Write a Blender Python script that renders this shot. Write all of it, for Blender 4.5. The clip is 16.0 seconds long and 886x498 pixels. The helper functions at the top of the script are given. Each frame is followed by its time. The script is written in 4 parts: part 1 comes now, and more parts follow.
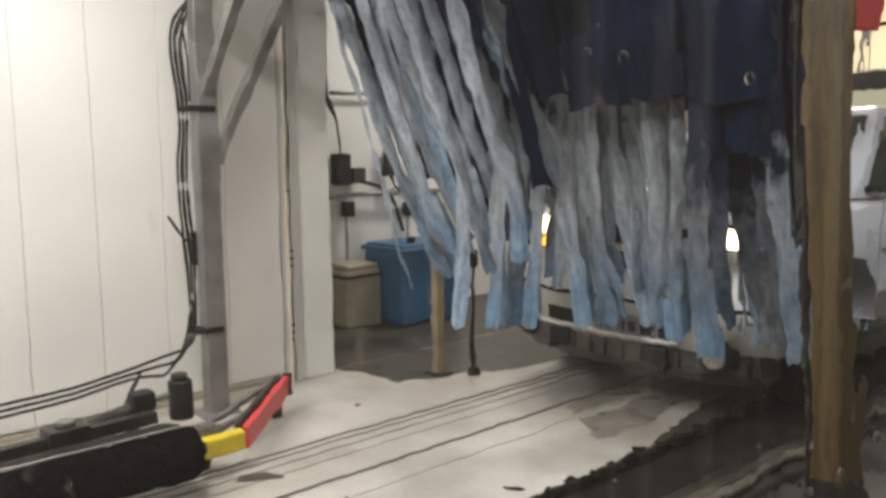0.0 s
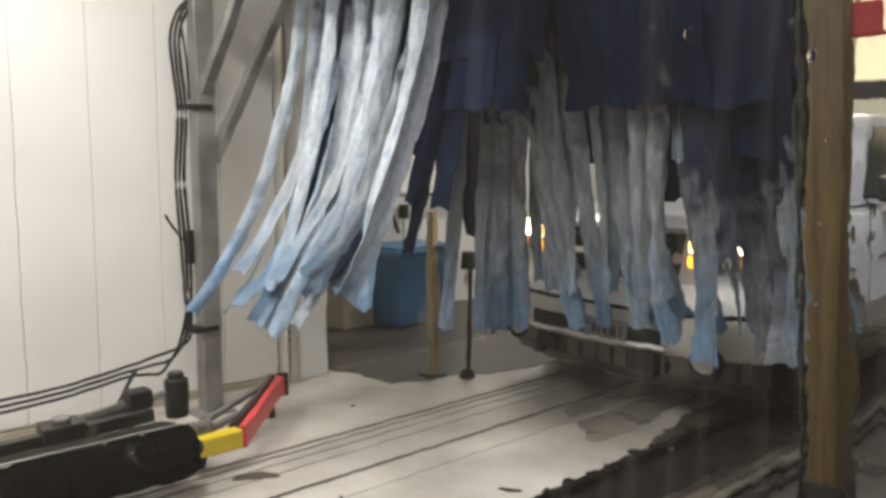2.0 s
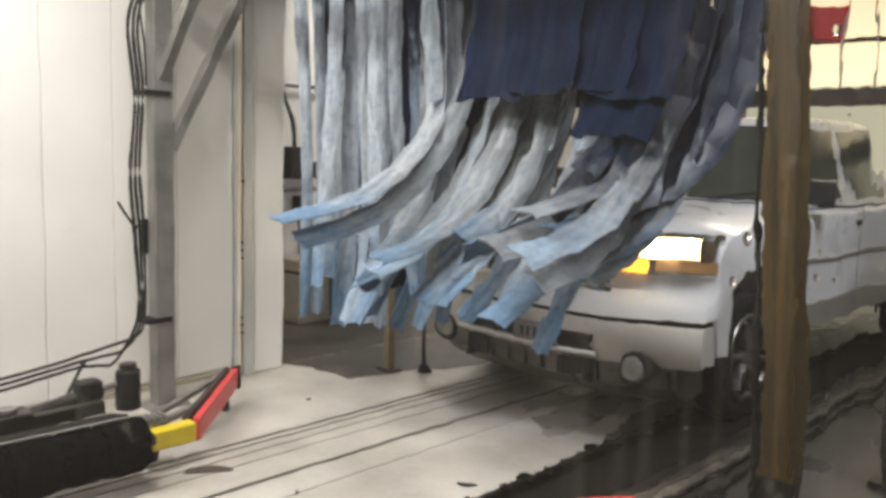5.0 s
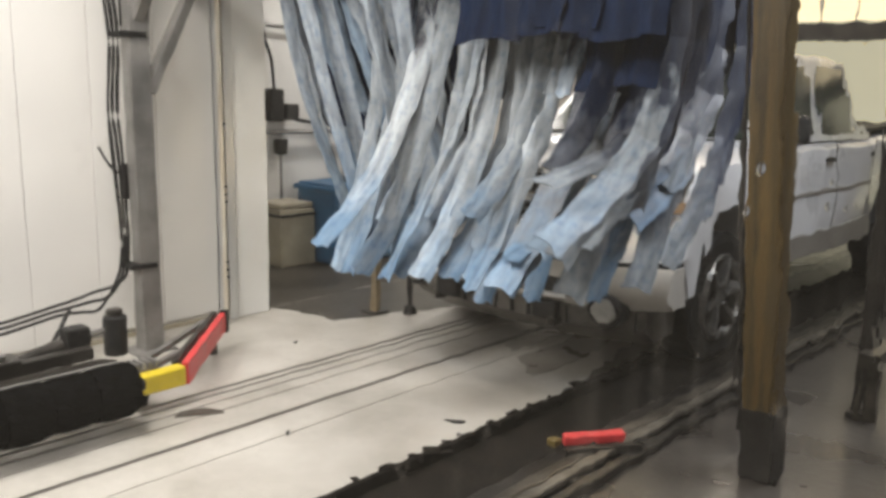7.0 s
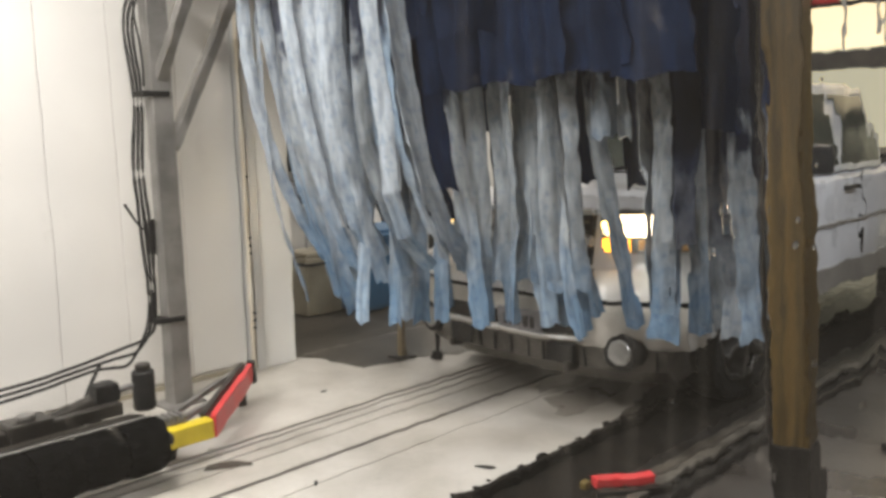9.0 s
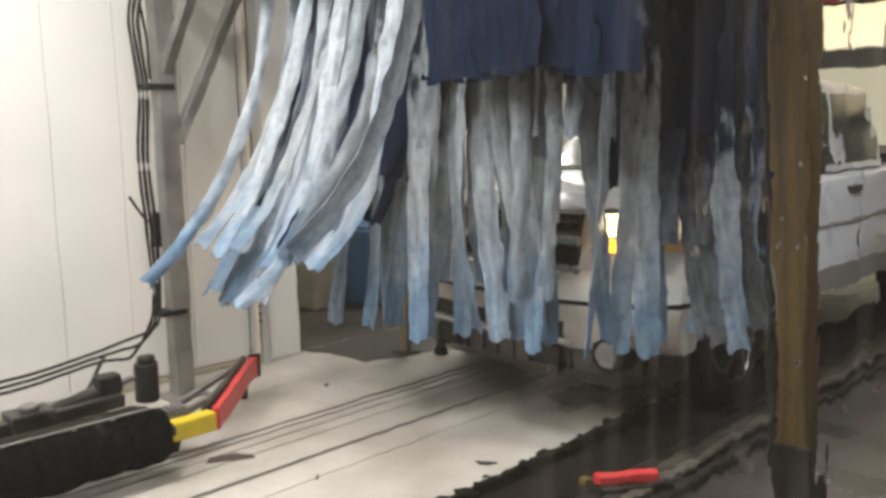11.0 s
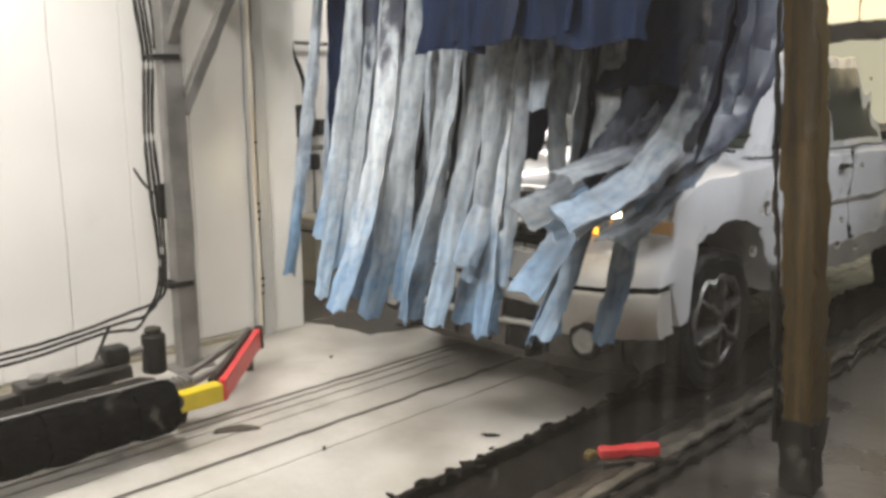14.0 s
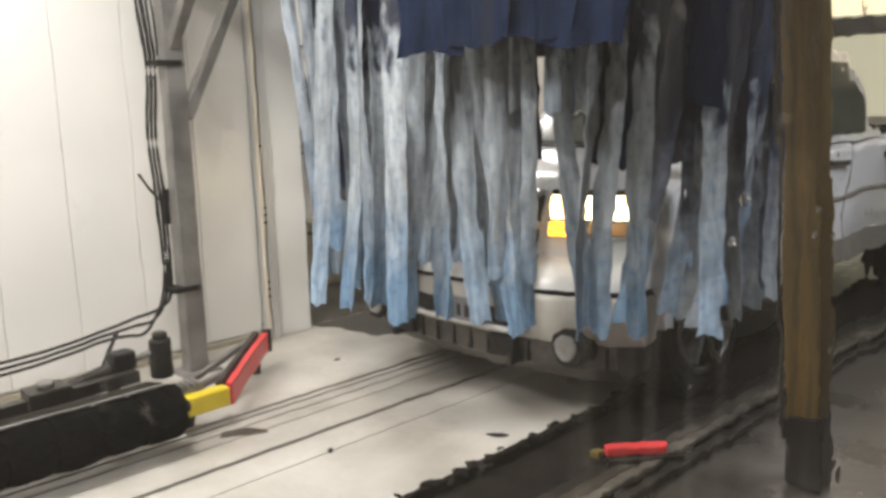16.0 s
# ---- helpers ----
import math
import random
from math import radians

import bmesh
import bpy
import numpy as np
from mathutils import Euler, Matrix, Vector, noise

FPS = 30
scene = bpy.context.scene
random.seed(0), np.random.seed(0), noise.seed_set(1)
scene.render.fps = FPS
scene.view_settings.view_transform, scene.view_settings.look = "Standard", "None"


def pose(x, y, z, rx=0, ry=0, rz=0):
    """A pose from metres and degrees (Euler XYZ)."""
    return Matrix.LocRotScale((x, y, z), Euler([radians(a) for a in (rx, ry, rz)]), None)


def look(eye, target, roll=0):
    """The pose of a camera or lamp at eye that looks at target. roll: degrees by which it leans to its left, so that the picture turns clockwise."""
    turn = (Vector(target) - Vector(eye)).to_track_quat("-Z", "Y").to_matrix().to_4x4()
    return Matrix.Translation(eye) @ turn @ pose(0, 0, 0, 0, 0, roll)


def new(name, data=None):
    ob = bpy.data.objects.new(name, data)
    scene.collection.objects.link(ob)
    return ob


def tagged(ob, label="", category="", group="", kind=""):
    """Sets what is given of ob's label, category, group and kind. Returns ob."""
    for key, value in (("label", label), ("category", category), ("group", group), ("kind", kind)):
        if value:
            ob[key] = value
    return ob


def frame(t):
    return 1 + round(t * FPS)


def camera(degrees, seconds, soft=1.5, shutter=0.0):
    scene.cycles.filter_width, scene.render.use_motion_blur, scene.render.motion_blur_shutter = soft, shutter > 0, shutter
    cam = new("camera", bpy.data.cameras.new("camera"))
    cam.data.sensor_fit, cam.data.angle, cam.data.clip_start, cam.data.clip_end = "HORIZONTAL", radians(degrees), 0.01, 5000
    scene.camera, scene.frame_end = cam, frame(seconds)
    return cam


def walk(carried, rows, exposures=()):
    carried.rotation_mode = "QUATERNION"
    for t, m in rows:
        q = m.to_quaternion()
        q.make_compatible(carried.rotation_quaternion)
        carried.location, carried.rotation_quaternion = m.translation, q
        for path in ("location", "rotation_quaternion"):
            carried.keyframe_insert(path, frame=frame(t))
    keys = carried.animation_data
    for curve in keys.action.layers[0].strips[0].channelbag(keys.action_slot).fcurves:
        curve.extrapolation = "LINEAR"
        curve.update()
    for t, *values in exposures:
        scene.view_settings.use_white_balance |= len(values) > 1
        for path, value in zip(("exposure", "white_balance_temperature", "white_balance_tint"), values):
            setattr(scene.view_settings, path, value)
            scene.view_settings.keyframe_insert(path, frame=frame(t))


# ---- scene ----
cam = camera(56.0, 16.0, soft=3.4, shutter=0.5)
PATH = [(t, pose(x, y, z, 90 + pitch, roll, yaw)) for t, x, y, z, yaw, pitch, roll in [
    (0.0, 0.042, 0.048, 1.599, 48.01, -7.22, 0.53),
    (0.5, 0.043, 0.042, 1.596, 47.77, -7.14, 0.04),
    (1.0, 0.040, 0.032, 1.595, 47.46, -7.28, -0.11),
    (1.5, 0.037, 0.022, 1.592, 47.44, -7.21, -0.20),
    (2.0, 0.019, 0.006, 1.579, 47.36, -6.86, -0.24),
    (2.5, 0.003, -0.004, 1.568, 47.02, -6.53, -0.41),
    (3.0, -0.010, -0.010, 1.561, 46.83, -6.38, -0.44),
    (5.5, -0.018, -0.012, 1.559, 43.06, -7.82, -2.63),
    (6.0, -0.013, -0.019, 1.554, 42.29, -9.60, -3.13),
    (6.5, -0.021, -0.030, 1.542, 42.87, -9.89, -2.64),
    (7.0, -0.033, -0.025, 1.554, 42.92, -10.94, -1.08),
    (7.5, -0.023, -0.022, 1.558, 42.19, -10.41, -0.26),
    (8.0, -0.023, -0.000, 1.558, 43.08, -9.36, 0.03),
    (8.5, 0.003, 0.000, 1.563, 44.01, -8.45, 0.45),
    (9.0, -0.004, 0.004, 1.560, 44.62, -8.01, 1.38),
    (11.5, 0.007, 0.017, 1.560, 45.20, -8.47, 0.77),
    (12.0, 0.006, 0.019, 1.563, 45.12, -9.11, 0.84),
    (12.5, 0.010, 0.013, 1.573, 45.30, -9.50, 0.91),
    (13.0, -0.009, 0.009, 1.575, 45.53, -9.93, 1.01),
    (13.5, -0.017, -0.001, 1.580, 45.17, -10.23, 0.78),
    (14.0, -0.021, -0.009, 1.577, 45.13, -10.34, 0.50),
    (14.5, -0.022, -0.007, 1.574, 45.42, -10.35, 0.83),
    (15.0, -0.018, -0.008, 1.570, 45.70, -10.40, 0.97),
    (15.5, -0.013, -0.007, 1.574, 45.45, -10.32, 1.08),
    (16.0, -0.004, -0.005, 1.574, 45.44, -10.22, 1.44)]]
walk(cam, PATH, [(0, -0.15), (3.2, -0.15), (5.5, 0.06), (9.0, 0.06), (11.5, 0.02), (13, 0.08), (16, 0.1)])

# ---- light ----
world = bpy.data.worlds.new("world")
scene.world = world
world.use_nodes = True
world.node_tree.nodes["Background"].inputs[0].default_value = (0.75, 0.82, 1.0, 1)
world.node_tree.nodes["Background"].inputs[1].default_value = 0.06
scene.view_settings.exposure = 0.0


def area(name, at, target, size, size_y, power, colour):
    lamp = bpy.data.lights.new(name, "AREA")
    lamp.shape, lamp.size, lamp.size_y, lamp.energy, lamp.color = "RECTANGLE", size, size_y, power, colour
    ob = new(name, lamp)
    ob.matrix_world = look(at, target)
    return ob


# Assumed tubes, out of view; the last two are added to brighten the truck.
TUBES = [(-3.4, -0.6, 3.42), (-3.2, 1.2, 3.42), (-5.3, 5.7, 3.3), (-3.2, 8.0, 3.42), (-0.9, 0.6, 3.42), (-0.5, 4.2, 3.42)]
POWERS = [130, 76, 55, 50, 56, 78]
# The one warm tube stands in for yellow light from the entrance.
COOL, WARM, DAY = (1.0, 0.95, 0.88), (1.0, 0.86, 0.68), (0.92, 0.95, 1.0)
for (lx, ly, lz), watt, tint in zip(TUBES, POWERS, (COOL, COOL, COOL, WARM, COOL, DAY)):
    area("tube_light", (lx, ly, lz - 0.09), (lx + 0.001, ly, 0), 0.25, 1.3, watt, tint)

# ---- materials ----


def mat(name, colour, rough=0.6, metal=0.0, vary=0.15, scale=6.0, bump=0.1, dark=None, grain=60.0,
        coat=0.0, stretch=(1, 1, 1), per_object=0.0):
    """A surface with stains at one scale, grain at another, and fine relief."""
    m = bpy.data.materials.new(name)
    m.use_nodes = True
    nt = m.node_tree
    n, l = nt.nodes, nt.links
    b = n["Principled BSDF"]
    co = n.new("ShaderNodeTexCoord")
    mp = n.new("ShaderNodeMapping")
    mp.inputs["Scale"].default_value = stretch
    l.new(co.outputs["Object"], mp.inputs[0])
    big, fine = n.new("ShaderNodeTexNoise"), n.new("ShaderNodeTexNoise")
    big.inputs["Scale"].default_value, big.inputs["Detail"].default_value = scale, 5
    fine.inputs["Scale"].default_value, fine.inputs["Detail"].default_value = grain, 3
    l.new(mp.outputs[0], big.inputs["Vector"])
    l.new(mp.outputs[0], fine.inputs["Vector"])
    ramp = n.new("ShaderNodeValToRGB")
    ramp.color_ramp.elements[0].position, ramp.color_ramp.elements[1].position = 0.32, 0.68
    d = dark or tuple(c * (1 - vary * 2.2) for c in colour)
    ramp.color_ramp.elements[0].color = (*d, 1)
    ramp.color_ramp.elements[1].color = (*colour, 1)
    l.new(big.outputs[0], ramp.inputs[0])
    mix = n.new("ShaderNodeMix")
    mix.data_type, mix.blend_type = "RGBA", "MULTIPLY"
    mix.inputs[0].default_value = vary
    l.new(ramp.outputs[0], mix.inputs[6])
    l.new(fine.outputs[0], mix.inputs[7])
    out = mix.outputs[2]
    if per_object:
        info = n.new("ShaderNodeObjectInfo")
        rng = n.new("ShaderNodeMapRange")
        rng.inputs["To Min"].default_value, rng.inputs["To Max"].default_value = 1 - per_object, 1 + per_object * 0.4
        l.new(info.outputs["Random"], rng.inputs[0])
        hsv = n.new("ShaderNodeHueSaturation")
        l.new(rng.outputs[0], hsv.inputs["Value"])
        l.new(out, hsv.inputs["Color"])
        out = hsv.outputs[0]
    l.new(out, b.inputs["Base Color"])
    rr = n.new("ShaderNodeMapRange")
    rr.inputs["To Min"].default_value = max(0.03, rough - 0.15)
    rr.inputs["To Max"].default_value = min(1, rough + 0.15)
    l.new(big.outputs[0], rr.inputs[0])
    l.new(rr.outputs[0], b.inputs["Roughness"])
    b.inputs["Metallic"].default_value = metal
    b.inputs["Coat Weight"].default_value = coat
    b.inputs["Coat Roughness"].default_value = 0.08
    if bump:
        bp = n.new("ShaderNodeBump")
        bp.inputs["Strength"].default_value, bp.inputs["Distance"].default_value = bump, 0.01
        l.new(fine.outputs[0], bp.inputs["Height"])
        l.new(bp.outputs[0], b.inputs["Normal"])
    return m


def glow(name, colour, strength):
    m = bpy.data.materials.new(name)
    m.use_nodes = True
    b = m.node_tree.nodes["Principled BSDF"]
    b.inputs["Base Color"].default_value = (*colour, 1)
    b.inputs["Emission Color"].default_value = (*colour, 1)
    b.inputs["Emission Strength"].default_value = strength
    return m


def glass(name, colour, rough=0.02):
    m = bpy.data.materials.new(name)
    m.use_nodes = True
    b = m.node_tree.nodes["Principled BSDF"]
    b.inputs["Base Color"].default_value = (*colour, 1)
    b.inputs["Roughness"].default_value = rough
    b.inputs["Transmission Weight"].default_value = 1.0
    b.inputs["IOR"].default_value = 1.45
    return m


M_WALL = mat("white_wall_panel", (0.76, 0.75, 0.73), 0.35, vary=0.05, scale=1.2, bump=0.03, grain=25)
M_TRIM = mat("aluminium_trim", (0.66, 0.67, 0.67), 0.5, 0.25, vary=0.12, scale=3, bump=0.05, stretch=(1, 1, 0.2))
M_CEIL = mat("ceiling_panel", (0.55, 0.54, 0.52), 0.6, vary=0.1, scale=1.0)
M_FLOOR = mat("wet_concrete", (0.56, 0.54, 0.505), 0.35, vary=0.14, scale=2.2, bump=0.25, dark=(0.36, 0.34, 0.305), grain=22)
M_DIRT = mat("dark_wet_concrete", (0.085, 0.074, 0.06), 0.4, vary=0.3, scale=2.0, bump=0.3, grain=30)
M_UNDERSHADE = mat("grey_truck_shade", (0.33, 0.31, 0.275), 0.3, vary=0.25, scale=4, bump=0.2, dark=(0.22, 0.20, 0.175), grain=25)
M_GRIME = mat("brown_wet_grime", (0.09, 0.08, 0.066), 0.35, vary=0.35, scale=5, bump=0.3, dark=(0.045, 0.039, 0.032), grain=40)
M_STEEL = mat("galvanised_steel", (0.36, 0.35, 0.34), 0.45, 0.6, vary=0.2, scale=5, bump=0.1)
M_RUST = mat("rusty_brown_steel", (0.11, 0.07, 0.017), 0.4, 0.1, vary=0.25, scale=4, bump=0.12,
             dark=(0.04, 0.027, 0.010), stretch=(14, 14, 0.2))
M_DARKSTEEL = mat("dark_wet_steel", (0.06, 0.055, 0.05), 0.35, 0.5, vary=0.3, scale=5, bump=0.2)
M_RAIL = mat("worn_rail_steel", (0.13, 0.115, 0.095), 0.35, 0.5, vary=0.3, scale=6, bump=0.2)
M_BLACK = mat("black_rubber", (0.018, 0.018, 0.019), 0.55, vary=0.3, scale=8, bump=0.3)
M_BRISTLE = mat("black_bristle_foam", (0.006, 0.006, 0.0065), 0.95, vary=0.4, scale=20, bump=0.8, grain=120)
M_YELLOW = mat("yellow_plastic", (0.78, 0.60, 0.03), 0.4, vary=0.12, scale=8)
M_RED = mat("red_plastic", (0.72, 0.055, 0.06), 0.4, vary=0.12, scale=6)
M_BLUE = mat("blue_plastic_tub", (0.03, 0.13, 0.27), 0.4, vary=0.15, scale=3)


def strip_mat(name, navy_end, pale, tip, navy=(0.003, 0.0105, 0.035), tip_from=2.0):
    """Wet cloth whose colour runs along the strip: navy where it is unworn, pale where it is worn, blue at the tip."""
    m = bpy.data.materials.new(name)
    m.use_nodes = True
    n, l = m.node_tree.nodes, m.node_tree.links
    b = n["Principled BSDF"]
    uv = n.new("ShaderNodeUVMap")
    uv.uv_map = "along"

    def noise_at(stretch, detail):
        mp = n.new("ShaderNodeMapping")
        mp.inputs["Scale"].default_value = stretch
        l.new(uv.outputs[0], mp.inputs[0])
        tx = n.new("ShaderNodeTexNoise")
        tx.inputs["Scale"].default_value, tx.inputs["Detail"].default_value = 1.0, detail
        l.new(mp.outputs[0], tx.inputs["Vector"])
        return tx.outputs[0]

    streak, blotch, weave = noise_at((34, 4.5, 1), 5), noise_at((16, 7.0, 1), 4), noise_at((260, 180, 1), 2)
    sep = n.new("ShaderNodeSeparateXYZ")
    l.new(uv.outputs[0], sep.inputs[0])
    mul = n.new("ShaderNodeMath")
    mul.operation = "MULTIPLY_ADD"
    mul.inputs[1].default_value = 0.9
    l.new(blotch, mul.inputs[0])
    l.new(sep.outputs["Y"], mul.inputs[2])
    rng = n.new("ShaderNodeMapRange")
    rng.inputs["From Min"].default_value, rng.inputs["From Max"].default_value = 0.45, 3.15
    l.new(mul.outputs[0], rng.inputs[0])
    ramp = n.new("ShaderNodeValToRGB")
    e = ramp.color_ramp.elements
    e[0].position, e[0].color = max(0.0, navy_end / 2.7 - 0.04), (*navy, 1)
    e[1].position, e[1].color = min(1.0, navy_end / 2.7 + 0.03), (*(pale if navy_end < 2.6 else navy), 1)
    if navy_end < 2.0:
        k = e.new(tip_from / 2.7 - 0.08)
        k.color = (*pale, 1)
        k = e.new(tip_from / 2.7 + 0.12)
        k.color = (*tip, 1)
    l.new(rng.outputs[0], ramp.inputs[0])
    tone = n.new("ShaderNodeMapRange")
    for key, v in (("From Min", 0.34), ("From Max", 0.66), ("To Min", 0.6), ("To Max", 1.1)):
        tone.inputs[key].default_value = v
    l.new(streak, tone.inputs[0])
    info = n.new("ShaderNodeObjectInfo")
    own = n.new("ShaderNodeMapRange")
    own.inputs["To Min"].default_value, own.inputs["To Max"].default_value = 0.93, 1.05
    l.new(info.outputs["Random"], own.inputs[0])
    both = n.new("ShaderNodeMath")
    both.operation = "MULTIPLY"
    l.new(tone.outputs[0], both.inputs[0])
    l.new(own.outputs[0], both.inputs[1])
    hsv = n.new("ShaderNodeHueSaturation")
    spots = noise_at((38, 22, 1), 3)
    soak = n.new("ShaderNodeMapRange")
    for key, v in (("From Min", 0.50), ("From Max", 0.68), ("To Min", 0.0), ("To Max", 0.55)):
        soak.inputs[key].default_value = v
    l.new(spots, soak.inputs[0])
    dye = n.new("ShaderNodeMix")
    dye.data_type, dye.blend_type = "RGBA", "MULTIPLY"
    dye.inputs[7].default_value = (0.42, 0.56, 0.74, 1)
    l.new(soak.outputs[0], dye.inputs[0])
    l.new(ramp.outputs[0], dye.inputs[6])
    l.new(dye.outputs[2], hsv.inputs["Color"])
    l.new(both.outputs[0], hsv.inputs["Value"])
    l.new(hsv.outputs[0], b.inputs["Base Color"])
    rough = n.new("ShaderNodeMapRange")
    rough.inputs["To Min"].default_value, rough.inputs["To Max"].default_value = (0.22, 0.65) if navy_end < 2.6 else (0.55, 0.85)
    b.inputs["Specular IOR Level"].default_value = 0.4 if navy_end < 2.6 else 0.1
    l.new(blotch, rough.inputs[0])
    l.new(rough.outputs[0], b.inputs["Roughness"])
    bump = n.new("ShaderNodeBump")
    bump.inputs["Strength"].default_value, bump.inputs["Distance"].default_value = 0.28, 0.012
    l.new(streak, bump.inputs["Height"])
    bump2 = n.new("ShaderNodeBump")
    bump2.inputs["Strength"].default_value, bump2.inputs["Distance"].default_value = 0.25, 0.003
    l.new(weave, bump2.inputs["Height"])
    l.new(bump.outputs[0], bump2.inputs["Normal"])
    l.new(bump2.outputs[0], b.inputs["Normal"])
    return m


PALE, BLUE, GREY, TIP = (0.40, 0.455, 0.52), (0.29, 0.39, 0.51), (0.29, 0.325, 0.36), (0.15, 0.25, 0.38)
M_NAVY = strip_mat("navy_wash_cloth", 2.69, PALE, TIP)
BLUE_STRIPS = [strip_mat("worn_blue_strip", d, c, t, tip_from=f) for d, c, t, f in (
    (0.45, PALE, TIP, 1.8), (0.62, PALE, TIP, 2.0), (0.95, BLUE, TIP, 1.7), (0.55, PALE, BLUE, 1.7), (1.0, GREY, TIP, 1.9), (0.9, BLUE, PALE, 1.6))]
GREY_STRIPS = [strip_mat("worn_grey_strip", d, c, t, tip_from=f) for d, c, t, f in (
    (0.9, GREY, BLUE, 1.9), (1.15, GREY, TIP, 2.0), (1.2, GREY, TIP, 2.05), (1.15, (0.38, 0.42, 0.46), TIP, 1.95), (1.2, (0.27, 0.33, 0.40), TIP, 1.9), (0.95, GREY, TIP, 2.1))]
DARK_STRIPS = [strip_mat("dark_wet_strip", d, c, t, tip_from=f) for d, c, t, f in (
    (1.6, (0.13, 0.14, 0.16), TIP, 2.0), (1.5, GREY, BLUE, 1.95), (1.7, (0.08, 0.09, 0.12), GREY, 2.0))]
M_PAINT = mat("white_car_paint", (0.74, 0.75, 0.77), 0.3, vary=0.06, scale=3, bump=0.03, coat=0.6)
M_LOWPAINT = mat("pewter_lower_paint", (0.36, 0.34, 0.31), 0.4, vary=0.15, scale=4, bump=0.05, coat=0.3)
M_CHROME = mat("chrome", (0.75, 0.75, 0.74), 0.15, 1.0, vary=0.06, scale=8, bump=0.0)
M_CARGLASS = mat("tinted_car_glass", (0.055, 0.068, 0.055), 0.08, vary=0.1, scale=3, bump=0.0, coat=0.5)
M_DARKPLASTIC = mat("dark_plastic", (0.03, 0.03, 0.03), 0.5, vary=0.2, scale=10)
M_BEAM = glow("headlight_bulb", (1.0, 0.86, 0.58), 34.0)
# The reflector emits by itself, in place of glare round the bulbs.
M_REFLECT = glow("lit_reflector", (1.0, 0.74, 0.40), 6.0)
M_INNER = glow("inner_bulb", (1.0, 0.62, 0.16), 9.0)
M_AMBER = glow("amber_lamp", (1.0, 0.42, 0.03), 3.4)
M_AMBEROFF = glow("amber_lens", (0.30, 0.17, 0.07), 0.05)
M_TUBE = glow("tube_diffuser", (1.0, 0.96, 0.9), 6.0)
M_DAY = glow("yellow_translucent_panel", (1.0, 0.84, 0.55), 0.85)
M_WALK = mat("grey_wet_walkway", (0.075, 0.068, 0.06), 0.3, vary=0.3, scale=2.2, bump=0.25, dark=(0.035, 0.03, 0.026), grain=25)
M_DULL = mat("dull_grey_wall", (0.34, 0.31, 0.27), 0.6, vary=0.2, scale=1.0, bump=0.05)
M_TRIMPALE = mat("pale_metal_cover", (0.80, 0.81, 0.81), 0.55, 0.0, vary=0.06, scale=2, bump=0.02)
M_RUSTY = mat("rust_streaked_strip", (0.74, 0.71, 0.63), 0.5, 0.0, vary=0.12, scale=7, bump=0.1, dark=(0.60, 0.53, 0.42), stretch=(1, 1, 0.4))
M_VALANCE = mat("grimy_grey_valance", (0.13, 0.12, 0.105), 0.4, vary=0.3, scale=6, bump=0.2)
M_BUMPER = mat("off_white_bumper", (0.55, 0.53, 0.49), 0.35, vary=0.1, scale=4, bump=0.04, coat=0.4)
M_PLATE = mat("grey_plate", (0.22, 0.22, 0.24), 0.4, vary=0.15, scale=12)
M_BEIGE = mat("beige_box", (0.42, 0.38, 0.29), 0.5, vary=0.15, scale=4)
M_TAN = mat("tan_painted_steel", (0.34, 0.27, 0.17), 0.5, vary=0.2, scale=6)
M_OUT = glow("daylight_outside", (0.95, 0.90, 0.66), 0.42)
M_OCHRE = mat("dirty_yellow_plastic", (0.14, 0.10, 0.025), 0.5, vary=0.2, scale=9)
M_LIP = mat("pale_worn_rail", (0.21, 0.19, 0.16), 0.4, 0.4, vary=0.35, scale=7, bump=0.3)
M_MUCK = mat("black_muck", (0.016, 0.013, 0.010), 0.85, vary=0.3, scale=9, bump=0.5)
M_RIM = mat("dull_alloy", (0.24, 0.235, 0.225), 0.42, 0.75, vary=0.2, scale=14)
M_FOG = mat("unlit_lamp_glass", (0.30, 0.30, 0.29), 0.15, vary=0.15, scale=12, coat=0.5)


